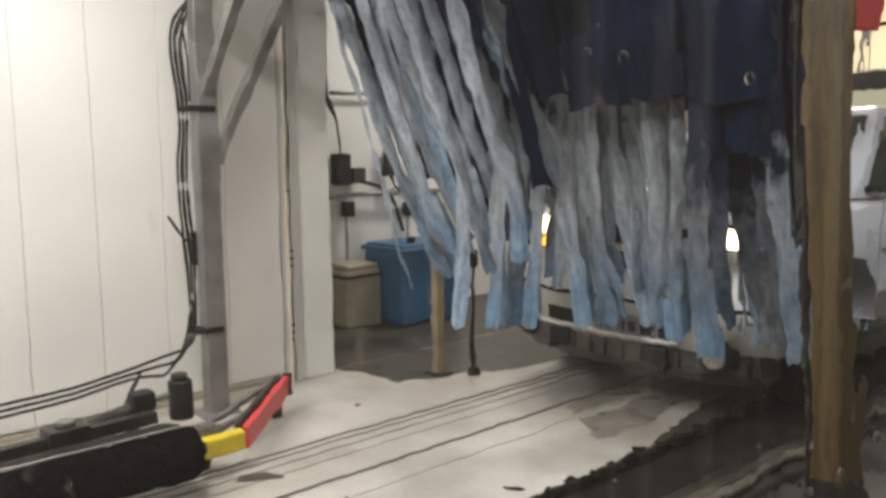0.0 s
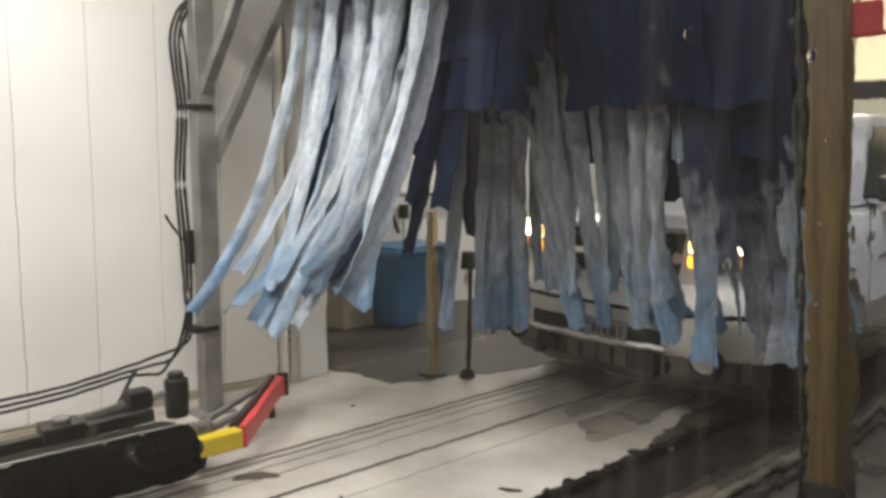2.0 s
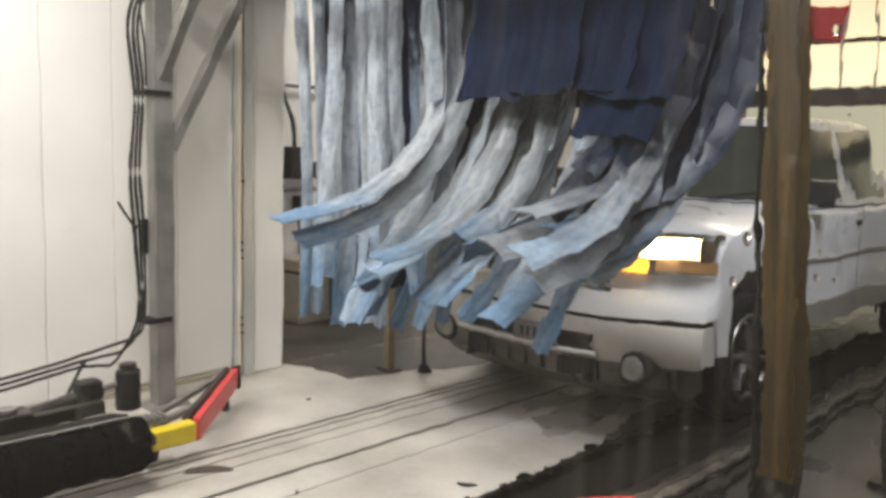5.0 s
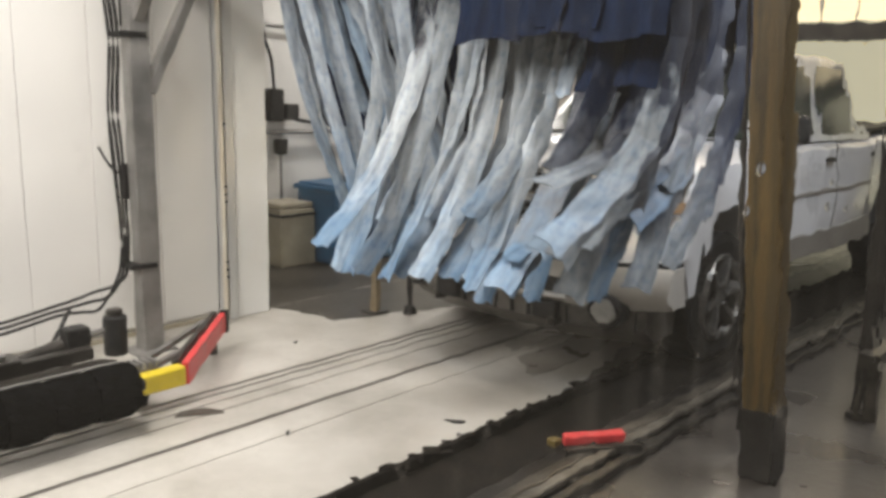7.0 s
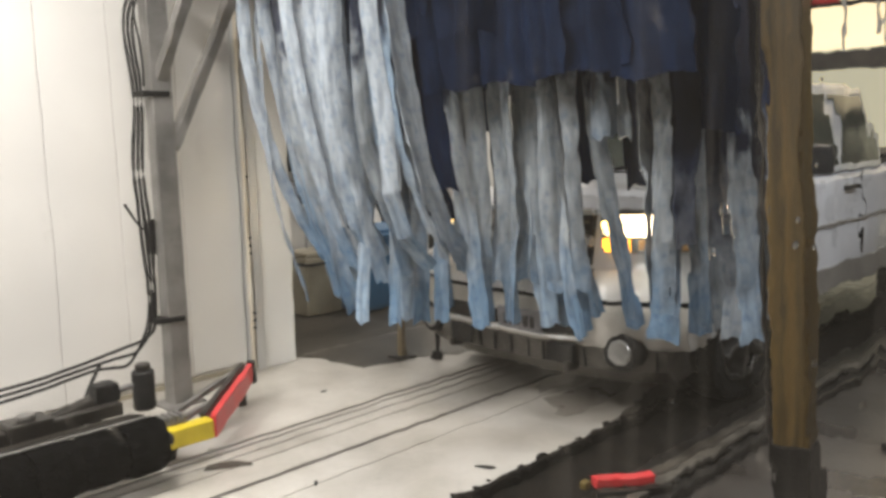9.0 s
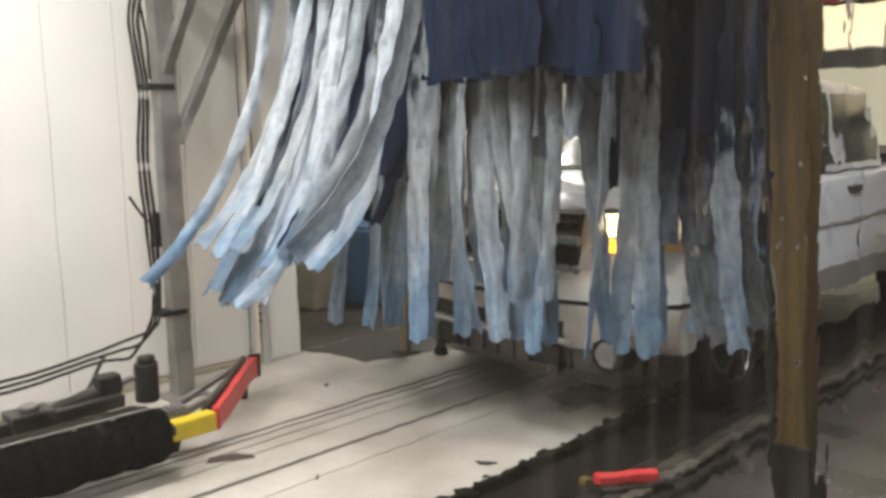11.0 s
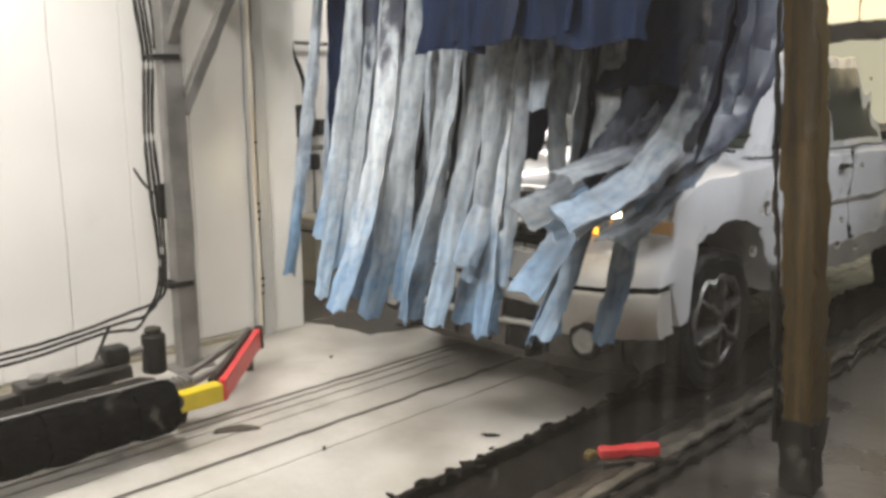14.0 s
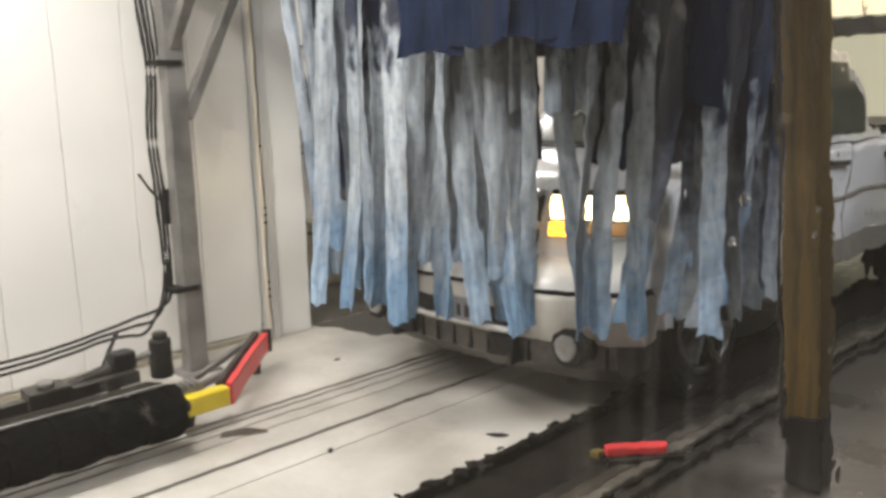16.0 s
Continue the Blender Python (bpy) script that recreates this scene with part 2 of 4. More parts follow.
def wet_film():
    """Wet glass: water film, streaks running down, soft drops and an added milky haze, thin enough to see through."""
    m = bpy.data.materials.new("wet_window_glass")
    m.use_nodes = True
    nt = m.node_tree
    n, l = nt.nodes, nt.links
    n.remove(n["Principled BSDF"])
    co = n.new("ShaderNodeTexCoord")

    def noise_at(scale, stretch, lo, hi, top):
        mp = n.new("ShaderNodeMapping")
        mp.inputs["Scale"].default_value = stretch
        l.new(co.outputs["Object"], mp.inputs[0])
        tx = n.new("ShaderNodeTexNoise")
        tx.inputs["Scale"].default_value, tx.inputs["Detail"].default_value = scale, 4
        l.new(mp.outputs[0], tx.inputs["Vector"])
        r = n.new("ShaderNodeMapRange")
        for key, v in (("From Min", lo), ("From Max", hi), ("To Min", 0.0), ("To Max", top)):
            r.inputs[key].default_value = v
        l.new(tx.outputs[0], r.inputs[0])
        return r.outputs[0]

    def add(a, b):
        s = n.new("ShaderNodeMath")
        s.operation = "ADD"
        for k, v in ((0, a), (1, b)):
            if isinstance(v, float):
                s.inputs[k].default_value = v
            else:
                l.new(v, s.inputs[k])
        return s.outputs[0]

    def times(a, b):
        s = n.new("ShaderNodeMath")
        s.operation = "MULTIPLY"
        l.new(a, s.inputs[0])
        l.new(b, s.inputs[1])
        return s.outputs[0]

    sep = n.new("ShaderNodeSeparateXYZ")
    l.new(co.outputs["Object"], sep.inputs[0])
    wet = n.new("ShaderNodeMapRange")
    for key, v in (("From Min", -0.05), ("From Max", 0.22), ("To Min", 0.12), ("To Max", 1.0)):
        wet.inputs[key].default_value = v
    l.new(sep.outputs["X"], wet.inputs[0])
    streaks = times(noise_at(42.0, (1.6, 1, 0.04), 0.54, 0.78, 0.024), wet.outputs[0])
    drops = noise_at(42.0, (1, 1, 0.7), 0.67, 0.79, 0.07)
    # The constant is an even haze, added to lift the dark tones.
    f = add(add(0.0075, streaks), drops)
    clear, milk = n.new("ShaderNodeBsdfTransparent"), n.new("ShaderNodeBsdfTranslucent")
    # Haze tinted warm, to warm the darks.
    milk.inputs[0].default_value = (0.86, 0.79, 0.68, 1)
    mix = n.new("ShaderNodeMixShader")
    l.new(f, mix.inputs[0])
    l.new(clear.outputs[0], mix.inputs[1])
    l.new(milk.outputs[0], mix.inputs[2])
    l.new(mix.outputs[0], n["Material Output"].inputs[0])
    return m


for m, v in ((M_BRISTLE, 0.02), (M_BLACK, 0.3), (M_MUCK, 0.15)):
    m.node_tree.nodes["Principled BSDF"].inputs["Specular IOR Level"].default_value = v
M_FILM = wet_film()


def ripple_film():
    """Running water: bends the view a little, more where the glass is wetter."""
    m = bpy.data.materials.new("running_water")
    m.use_nodes = True
    n, l = m.node_tree.nodes, m.node_tree.links
    n.remove(n["Principled BSDF"])
    co = n.new("ShaderNodeTexCoord")
    heights = []
    for scale, stretch in ((26.0, (1.5, 1, 0.22)), (60.0, (1.2, 1, 0.55))):
        mp = n.new("ShaderNodeMapping")
        mp.inputs["Scale"].default_value = stretch
        l.new(co.outputs["Object"], mp.inputs[0])
        tx = n.new("ShaderNodeTexNoise")
        tx.inputs["Scale"].default_value, tx.inputs["Detail"].default_value = scale, 2
        l.new(mp.outputs[0], tx.inputs["Vector"])
        heights.append(tx.outputs[0])
    both = n.new("ShaderNodeMath")
    both.operation = "MULTIPLY_ADD"
    both.inputs[1].default_value = 0.35
    l.new(heights[1], both.inputs[0])
    l.new(heights[0], both.inputs[2])
    sep = n.new("ShaderNodeSeparateXYZ")
    l.new(co.outputs["Object"], sep.inputs[0])
    wet = n.new("ShaderNodeMapRange")
    for key, v in (("From Min", -0.15), ("From Max", 0.28), ("To Min", 0.08), ("To Max", 0.48)):
        wet.inputs[key].default_value = v
    l.new(sep.outputs["X"], wet.inputs[0])
    bump = n.new("ShaderNodeBump")
    bump.inputs["Distance"].default_value = 0.012
    l.new(wet.outputs[0], bump.inputs["Strength"])
    l.new(both.outputs[0], bump.inputs["Height"])
    r = n.new("ShaderNodeBsdfRefraction")
    r.inputs["Roughness"].default_value, r.inputs["IOR"].default_value = 0.0, 1.03
    l.new(bump.outputs[0], r.inputs["Normal"])
    l.new(r.outputs[0], n["Material Output"].inputs[0])
    return m


M_RIPPLE = ripple_film()
M_SHEETBACK = bpy.data.materials.new("still_water_side")
M_SHEETBACK.use_nodes = True
tree = M_SHEETBACK.node_tree
tree.nodes.remove(tree.nodes["Principled BSDF"])
node = tree.nodes.new("ShaderNodeBsdfRefraction")
node.inputs["Roughness"].default_value, node.inputs["IOR"].default_value = 0.0, 1.03
tree.links.new(node.outputs[0], tree.nodes["Material Output"].inputs[0])
M_DROP = glass("water_drop", (0.98, 0.98, 0.98), 0.0)
M_DROP.node_tree.nodes["Principled BSDF"].inputs["IOR"].default_value = 1.12

# ---- building blocks ----


def part(name, bm, material, parent=None, label="", at=None, smooth=False):
    me = bpy.data.meshes.new(name)
    if smooth:
        for f in bm.faces:
            f.smooth = True
    if smooth == "angle":
        for e in bm.edges:
            e.smooth = e.calc_face_angle(0) < 0.62
    bm.to_mesh(me)
    bm.free()
    me.materials.append(material)
    ob = new(name, me)
    if parent:
        ob.parent = parent
    if at is not None:
        ob.matrix_basis = at
    if label:
        tagged(ob, label)
    return ob


def box(size, at=(0, 0, 0), bevel=0.0, bm=None, turn=None, seg=2):
    bm2 = bmesh.new()
    bmesh.ops.create_cube(bm2, size=1)
    bmesh.ops.scale(bm2, vec=size, verts=bm2.verts)
    if bevel:
        bmesh.ops.bevel(bm2, geom=list(bm2.edges), offset=bevel, segments=seg, profile=0.6, affect="EDGES")
    m = Matrix.Translation(at) @ (turn or Matrix())
    bmesh.ops.transform(bm2, matrix=m, verts=bm2.verts)
    return merge(bm, bm2)


def merge(bm, bm2):
    if bm is None:
        return bm2
    me = bpy.data.meshes.new("tmp")
    bm2.to_mesh(me)
    bm2.free()
    bm.from_mesh(me)
    bpy.data.meshes.remove(me)
    return bm


def rod(a, b, r, bm=None, sides=14, r2=None, bevel=0.0):
    a, b = Vector(a), Vector(b)
    bm2 = bmesh.new()
    bmesh.ops.create_cone(bm2, cap_ends=True, segments=sides, radius1=r, radius2=r if r2 is None else r2, depth=(b - a).length)
    if bevel:
        ring = [e for e in bm2.edges if any(len(f.verts) > 4 for f in e.link_faces)]
        bmesh.ops.bevel(bm2, geom=ring, offset=bevel, segments=2, profile=0.5, affect="EDGES")
    m = Matrix.Translation((a + b) / 2) @ (b - a).to_track_quat("Z", "Y").to_matrix().to_4x4()
    bmesh.ops.transform(bm2, matrix=m, verts=bm2.verts)
    return merge(bm, bm2)


def beam(a, b, w, h, bm=None, bevel=0.006):
    """A square bar from a to b."""
    a, b = Vector(a), Vector(b)
    m = (b - a).to_track_quat("Z", "Y").to_matrix().to_4x4()
    return box((w, h, (b - a).length), (a + b) / 2, bevel, bm, m)


def tube(points, r, bm=None, sides=8):
    """A smooth hose through the points."""
    pts = [Vector(p) for p in points]
    fine = []
    for i in range(len(pts) - 1):
        p0, p1, p2, p3 = pts[max(i - 1, 0)], pts[i], pts[i + 1], pts[min(i + 2, len(pts) - 1)]
        for k in range(6):
            t = k / 6
            fine.append(0.5 * (2 * p1 + (p2 - p0) * t + (2 * p0 - 5 * p1 + 4 * p2 - p3) * t * t + (3 * p1 - p0 - 3 * p2 + p3) * t ** 3))
    fine.append(pts[-1])
    bm = bm or bmesh.new()
    rings = []
    for i, p in enumerate(fine):
        d = (fine[min(i + 1, len(fine) - 1)] - fine[max(i - 1, 0)]).normalized()
        q = d.to_track_quat("Z", "Y")
        rings.append([bm.verts.new(p + q @ Vector((r * math.cos(a), r * math.sin(a), 0)))
                      for a in (2 * math.pi * k / sides for k in range(sides))])
    for a, b in zip(rings, rings[1:]):
        for k in range(sides):
            bm.faces.new((a[k], a[(k + 1) % sides], b[(k + 1) % sides], b[k]))
    bm.faces.new(rings[0][::-1])
    bm.faces.new(rings[-1])
    return bm


def extrude_outline(points, thick, axis="x", bm=None, bevel=0.0, shift=0.0):
    """A flat outline in the plane across an axis, made thick."""
    bm2 = bmesh.new()
    put = {"x": lambda u, v: (shift, u, v), "y": lambda u, v: (u, shift, v), "z": lambda u, v: (u, v, shift)}[axis]
    f = bm2.faces.new([bm2.verts.new(put(u, v)) for u, v in points])
    way = {"x": (thick, 0, 0), "y": (0, thick, 0), "z": (0, 0, thick)}[axis]
    got = bmesh.ops.extrude_face_region(bm2, geom=[f])
    bmesh.ops.translate(bm2, vec=way, verts=[v for v in got["geom"] if isinstance(v, bmesh.types.BMVert)])
    bmesh.ops.recalc_face_normals(bm2, faces=bm2.faces)
    if bevel:
        bmesh.ops.bevel(bm2, geom=list(bm2.edges), offset=bevel, segments=3, profile=0.6, affect="EDGES")
    return merge(bm, bm2)


def thing(name, label, category, at=(0, 0, 0), rz=0.0, group="", kind=""):
    ob = new(name)
    ob.matrix_basis = pose(*at, 0, 0, rz)
    return tagged(ob, label, category, group, kind)

# ---- structure ----
WALL_X = -4.83       # face of the wash bay's wall
JAMB_Y = 2.95        # where its panels meet the metal jamb
BACK_X = -6.2        # back wall of the plant room
CEIL_Z = 3.5
END_Y = 10.5         # far end of the tunnel, with the entrance


def slab(name, size, at, material, label, bevel=0.0):
    return tagged(part(name, box(size, at, bevel), material), label, name.split("_")[0], kind="structure")


slab("ground", (60, 60, 0.2), (0, 10, -0.25), M_DIRT, "dark wet concrete ground round the wash bay")
slab("ceiling", (9.0, 16.0, 0.1), (-2.2, 4.0, CEIL_Z + 0.05), M_CEIL, "grey ceiling panels over the wash bay")

# The pale floor: slabs parted by the long grooves that the wheels follow.
floor = tagged(new("floor"), "pale wet concrete bay floor with long dark grooves", "floor", kind="structure")
EDGES = [WALL_X, -3.665, -3.60, -3.51, -3.40, -3.17, -2.95, -2.30]
GAPS = [0, 0.032, 0.022, 0.014, 0.010, 0.034, 0.007, 0]
for k in range(len(EDGES) - 1):
    a, b = EDGES[k] + GAPS[k] / 2, EDGES[k + 1] - GAPS[k + 1] / 2
    part("floor_slab", box((b - a, 14.4, 0.12), ((a + b) / 2, 3.3, -0.06), 0.003), M_FLOOR, floor)
part("groove_bed", box((2.5, 14.3, 0.1), (-3.55, 3.3, -0.068)), M_MUCK, floor, "dark wet groove bottom")


def floor_patch(outline, rnd, label, material=M_GRIME):
    """A thin patch with a ragged rim: wet grime, and the shade under the truck."""
    pts = []
    for (x0, y0), (x1, y1) in zip(outline, outline[1:] + outline[:1]):
        n = max(1, int(math.hypot(x1 - x0, y1 - y0) / 0.06))
        pts += [(x0 + (x1 - x0) * k / n + rnd.gauss(0, 0.012), y0 + (y1 - y0) * k / n + rnd.gauss(0, 0.012)) for k in range(n)]
    part("floor_patch", extrude_outline(pts, 0.003, "z", shift=0.0008), material, floor, label)


floor_patch([(-4.81, 3.36), (-4.60, 3.44), (-4.25, 3.47), (-4.16, 3.68), (-4.08, 4.0), (-3.94, 4.3), (-3.86, 5.2), (-3.9, 9.0), (-4.81, 9.0)],
       random.Random(11), "dark wet sludge at the plant room opening")
# Brown grime by the conveyor, with some of the truck's shadow in its colour.
floor_patch([(-2.33, 3.2), (-2.38, 3.5), (-2.45, 3.9), (-2.55, 4.3), (-2.6, 5.2), (-2.6, 9.0), (-2.33, 9.0)],
       random.Random(12), "brown wet grime and truck shade beside the conveyor")
# Grey patches that lay the truck's shade on the floor as colour.
floor_patch([(-2.64, 3.55), (-2.9, 3.75), (-2.91, 9.0), (-2.68, 9.0), (-2.68, 4.4), (-2.6, 3.9)], random.Random(13), "grey patch for the shade under the truck", M_UNDERSHADE)
floor_patch([(-3.13, 3.95), (-2.98, 3.8), (-2.98, 9.0), (-3.13, 9.0)], random.Random(14), "grey patch for the shade under the truck", M_UNDERSHADE)
floor_patch([(-3.52, 1.90), (-3.47, 1.86), (-3.41, 1.95), (-3.37, 2.06), (-3.42, 2.10), (-3.48, 2.0)], random.Random(15), "dark smear of grime on the floor")
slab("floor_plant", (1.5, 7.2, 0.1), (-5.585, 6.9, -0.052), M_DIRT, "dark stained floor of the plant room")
slab("floor_walkway", (3.4, 14.4, 0.1), (0.0, 3.3, -0.052), M_WALK, "grey wet walkway beside the conveyor")

wall = slab("wall_west", (0.12, 6.9, CEIL_Z), (WALL_X - 0.062, -0.5, CEIL_Z / 2), M_WALL, "white panelled wall of the wash bay")
for k in range(17):
    y0 = JAMB_Y - k * 0.40
    part("panel", box((0.014, 0.3965, CEIL_Z - 0.06), (WALL_X + 0.005, y0 - 0.2, CEIL_Z / 2 + 0.02), 0.004), M_WALL, wall)
part("base_strip", box((0.022, 6.8, 0.03), (WALL_X + 0.014, -0.46, 0.015), 0.004), M_BEIGE, wall, "dirty beige base strip")
jamb = tagged(new("trim_jamb"), "grey metal jamb of the plant room opening", "trim", kind="structure")
part("corner_post", box((0.10, 0.09, CEIL_Z), (WALL_X + 0.06, JAMB_Y + 0.047, CEIL_Z / 2), 0.006), M_TRIM, jamb)
part("cover_plate", box((0.13, 0.255, CEIL_Z), (WALL_X + 0.02, JAMB_Y + 0.225, CEIL_Z / 2), 0.008), M_TRIMPALE, jamb)
part("edge_strip", box((0.04, 0.03, CEIL_Z), (WALL_X + 0.09, JAMB_Y + 0.008, CEIL_Z / 2), 0.004), M_RUSTY, jamb, "rust-streaked edge strip")
for k in range(7):
    part("bolt_head", rod((WALL_X + 0.10, JAMB_Y + 0.010, 0.3 + 0.05 * (k % 3) + 0.5 * (k // 3)),
                          (WALL_X + 0.118, JAMB_Y + 0.010, 0.3 + 0.05 * (k % 3) + 0.5 * (k // 3)), 0.009, sides=8), M_DARKSTEEL, jamb)

slab("wall_back", (0.12, 7.4, CEIL_Z), (BACK_X - 0.06, 6.9, CEIL_Z / 2), M_WALL, "white wall of the plant room")
slab("wall_side", (1.36, 0.12, CEIL_Z), (-5.58, 3.22, CEIL_Z / 2), M_WALL, "white return wall of the plant room")
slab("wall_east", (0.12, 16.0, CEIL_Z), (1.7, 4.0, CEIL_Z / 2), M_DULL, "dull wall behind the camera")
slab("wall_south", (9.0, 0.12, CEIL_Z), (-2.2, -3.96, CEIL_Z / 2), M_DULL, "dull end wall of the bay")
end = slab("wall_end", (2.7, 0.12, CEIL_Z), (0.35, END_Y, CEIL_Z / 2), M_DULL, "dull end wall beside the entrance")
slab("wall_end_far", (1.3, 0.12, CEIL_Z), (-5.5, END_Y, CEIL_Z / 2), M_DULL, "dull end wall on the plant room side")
slab("beam_lintel", (3.86, 0.2, 0.2), (-2.93, END_Y - 0.02, 2.28), M_DARKSTEEL, "dark steel lintel over the entrance")

# Entrance: translucent panels over the lintel, an open doorway under it.
door = tagged(new("window_1"), "yellow-lit translucent panels over the tunnel entrance", "window", kind="structure")
for k in range(10):
    for r in range(2):
        part("pane", box((0.345, 0.03, 0.50), (-4.676 + 0.3875 * k, END_Y, 2.66 + 0.56 * r), 0.004), M_DAY, door)
for k in range(11):
    part("mullion", box((0.035, 0.07, 1.12), (-4.87 + 0.3875 * k, END_Y, 2.94), 0.005), M_TRIM, door)
part("transom", box((3.86, 0.065, 0.05), (-2.93, END_Y, 2.94), 0.005), M_DARKSTEEL, door)
slab("backdrop", (9.0, 0.1, 4.0), (-2.9, END_Y + 4.0, 1.8), M_OUT, "pale daylight outside the tunnel entrance")


def tube_fixture(x, y, z):
    f = thing("ceiling_light", "assumed white tube light with a frosted diffuser, out of view under the ceiling", "lamp", (x, y, z), group="ceiling lights")
    part("housing", box((0.34, 1.5, 0.07), (0, 0, 0.045), 0.01), M_TRIMPALE, f)
    part("diffuser", box((0.27, 1.42, 0.04), (0, 0, -0.01), 0.01), M_TUBE, f)
    part("stem", rod((0, 0, 0.08), (0, 0, CEIL_Z - z), 0.02), M_TRIM, f)


for at in TUBES:
    tube_fixture(*at)

# ---- conveyor ----
conveyor = thing("conveyor", "dark wet steel conveyor trough carrying the wheels", "conveyor", (-2.08, 3.3, 0))
part("inner_rail", box((0.03, 14.2, 0.11), (-0.209, 0, 0.0), 0.008), M_MUCK, conveyor)
part("outer_rail", box((0.06, 14.2, 0.05), (0.255, 0, 0.025), 0.012), M_RAIL, conveyor)
part("outer_lip", box((0.05, 14.2, 0.03), (0.325, 0, 0.045), 0.008), M_LIP, conveyor, "worn pale rail lip")
part("outer_edge", box((0.05, 14.2, 0.04), (0.395, 0, 0.02), 0.008), M_DARKSTEEL, conveyor)
part("trough", box((0.43, 14.2, 0.03), (0.02, 0, -0.013)), M_MUCK, conveyor, "black wet trough bottom")
part("chain_cover", box((0.08, 14.2, 0.02), (0.17, 0, 0.012), 0.006), M_DARKSTEEL, conveyor)
for k in range(24):
    part("bracket", box((0.10, 0.06, 0.045), (0.325, -6 + 0.53 * k, 0.022), 0.006), M_DARKSTEEL, conveyor)

# Clumps of muck that cling to the inner edge of the trough.
rnd5 = random.Random(5)
bm = bmesh.new()
for k in range(120):
    y = -1.6 + 3.3 * rnd5.random() if k < 95 else 1.7 + 2.5 * rnd5.random()
    r = rnd5.choice((0.009, 0.012, 0.015, 0.022))
    lump = bmesh.new()
    bmesh.ops.create_icosphere(lump, subdivisions=2, radius=r)
    for v in lump.verts:
        v.co *= rnd5.uniform(0.75, 1.2)
    bmesh.ops.transform(lump, matrix=pose(-0.212 + rnd5.gauss(0, 0.018), y, 0.045 + rnd5.uniform(-0.012, 0.012), 0, 0, rnd5.uniform(0, 180)) @ Matrix.Diagonal((0.9, 1.7, 0.7, 1)),
                        verts=lump.verts)
    merge(bm, lump)
tagged(part("muck_clumps", bm, M_MUCK, conveyor, "black muck clumps along the trough edge"), kind="stuff")

# ---- viewing window before the eye ----
view = tagged(new("window_2"), "wet viewing window with water running down", "window", kind="structure")
view.matrix_basis = pose(-0.36, 0.35, 1.5, 0, 0, 45.3)
pane = part("pane", box((1.5, 0.006, 1.2), (0, 0, 0)), M_FILM, view)
pane.visible_shadow = False
bm = bmesh.new()
bm.faces.new([bm.verts.new(c) for c in ((-0.74, -0.006, -0.59), (0.74, -0.006, -0.59), (0.74, -0.006, 0.59), (-0.74, -0.006, 0.59))])
bm.faces.new([bm.verts.new(c) for c in ((-0.74, -0.0045, 0.59), (0.74, -0.0045, 0.59), (0.74, -0.0045, -0.59), (-0.74, -0.0045, -0.59))])
film_sheet = part("water_sheet", bm, M_RIPPLE, view, "thin sheet of running water on the glass")
film_sheet.visible_shadow = False
film_sheet.data.materials.append(M_SHEETBACK)
film_sheet.data.polygons[1].material_index = 1
for sx in (-0.78, 0.78):
    part("window_frame", box((0.06, 0.06, 1.32), (sx, 0, 0), 0.008), M_TRIM, view)
for sz in (-0.63, 0.63):
    part("window_frame", box((1.5, 0.06, 0.06), (0, 0, sz), 0.008), M_TRIM, view)
for sx in (-0.74, 0.74):
    part("window_leg", beam((sx, 0, -1.5), (sx, 0, -0.66), 0.06, 0.06), M_TRIM, view)

# Water drops that cling to the wet window.
rnd3 = random.Random(3)
bm = bmesh.new()
for k in range(34):
    x = rnd3.uniform(0.12, 0.34)
    z, r = rnd3.uniform(-0.30, 0.22), rnd3.choice((0.0012, 0.0016, 0.0022, 0.003))
    cap = bmesh.new()
    bmesh.ops.create_uvsphere(cap, u_segments=12, v_segments=8, radius=r)
    long = rnd3.uniform(1.0, 1.7)
    bmesh.ops.transform(cap, matrix=Matrix.Translation((x, 0.0036, z)) @ Matrix.Diagonal((1, 0.35, long, 1)), verts=cap.verts)
    for f in cap.faces:
        f.smooth = True
    merge(bm, cap)
drops = part("water_drops", bm, M_DROP, view, "clear water drops on the glass")
drops.visible_shadow = False
tagged(drops, kind="stuff")

# ---- truck ----
CAR_X = -3.0
CAR_ROWS = [(0.0, 5.02), (3.0, 4.89), (5.5, 4.64), (9.0, 4.45), (11.5, 4.27), (14.5, 4.02), (16.0, 3.88)]
HALF = 0.99


def bow(x):
    """How far the nose falls back towards the corners."""
    return 0.27 * (abs(x) / HALF) ** 3


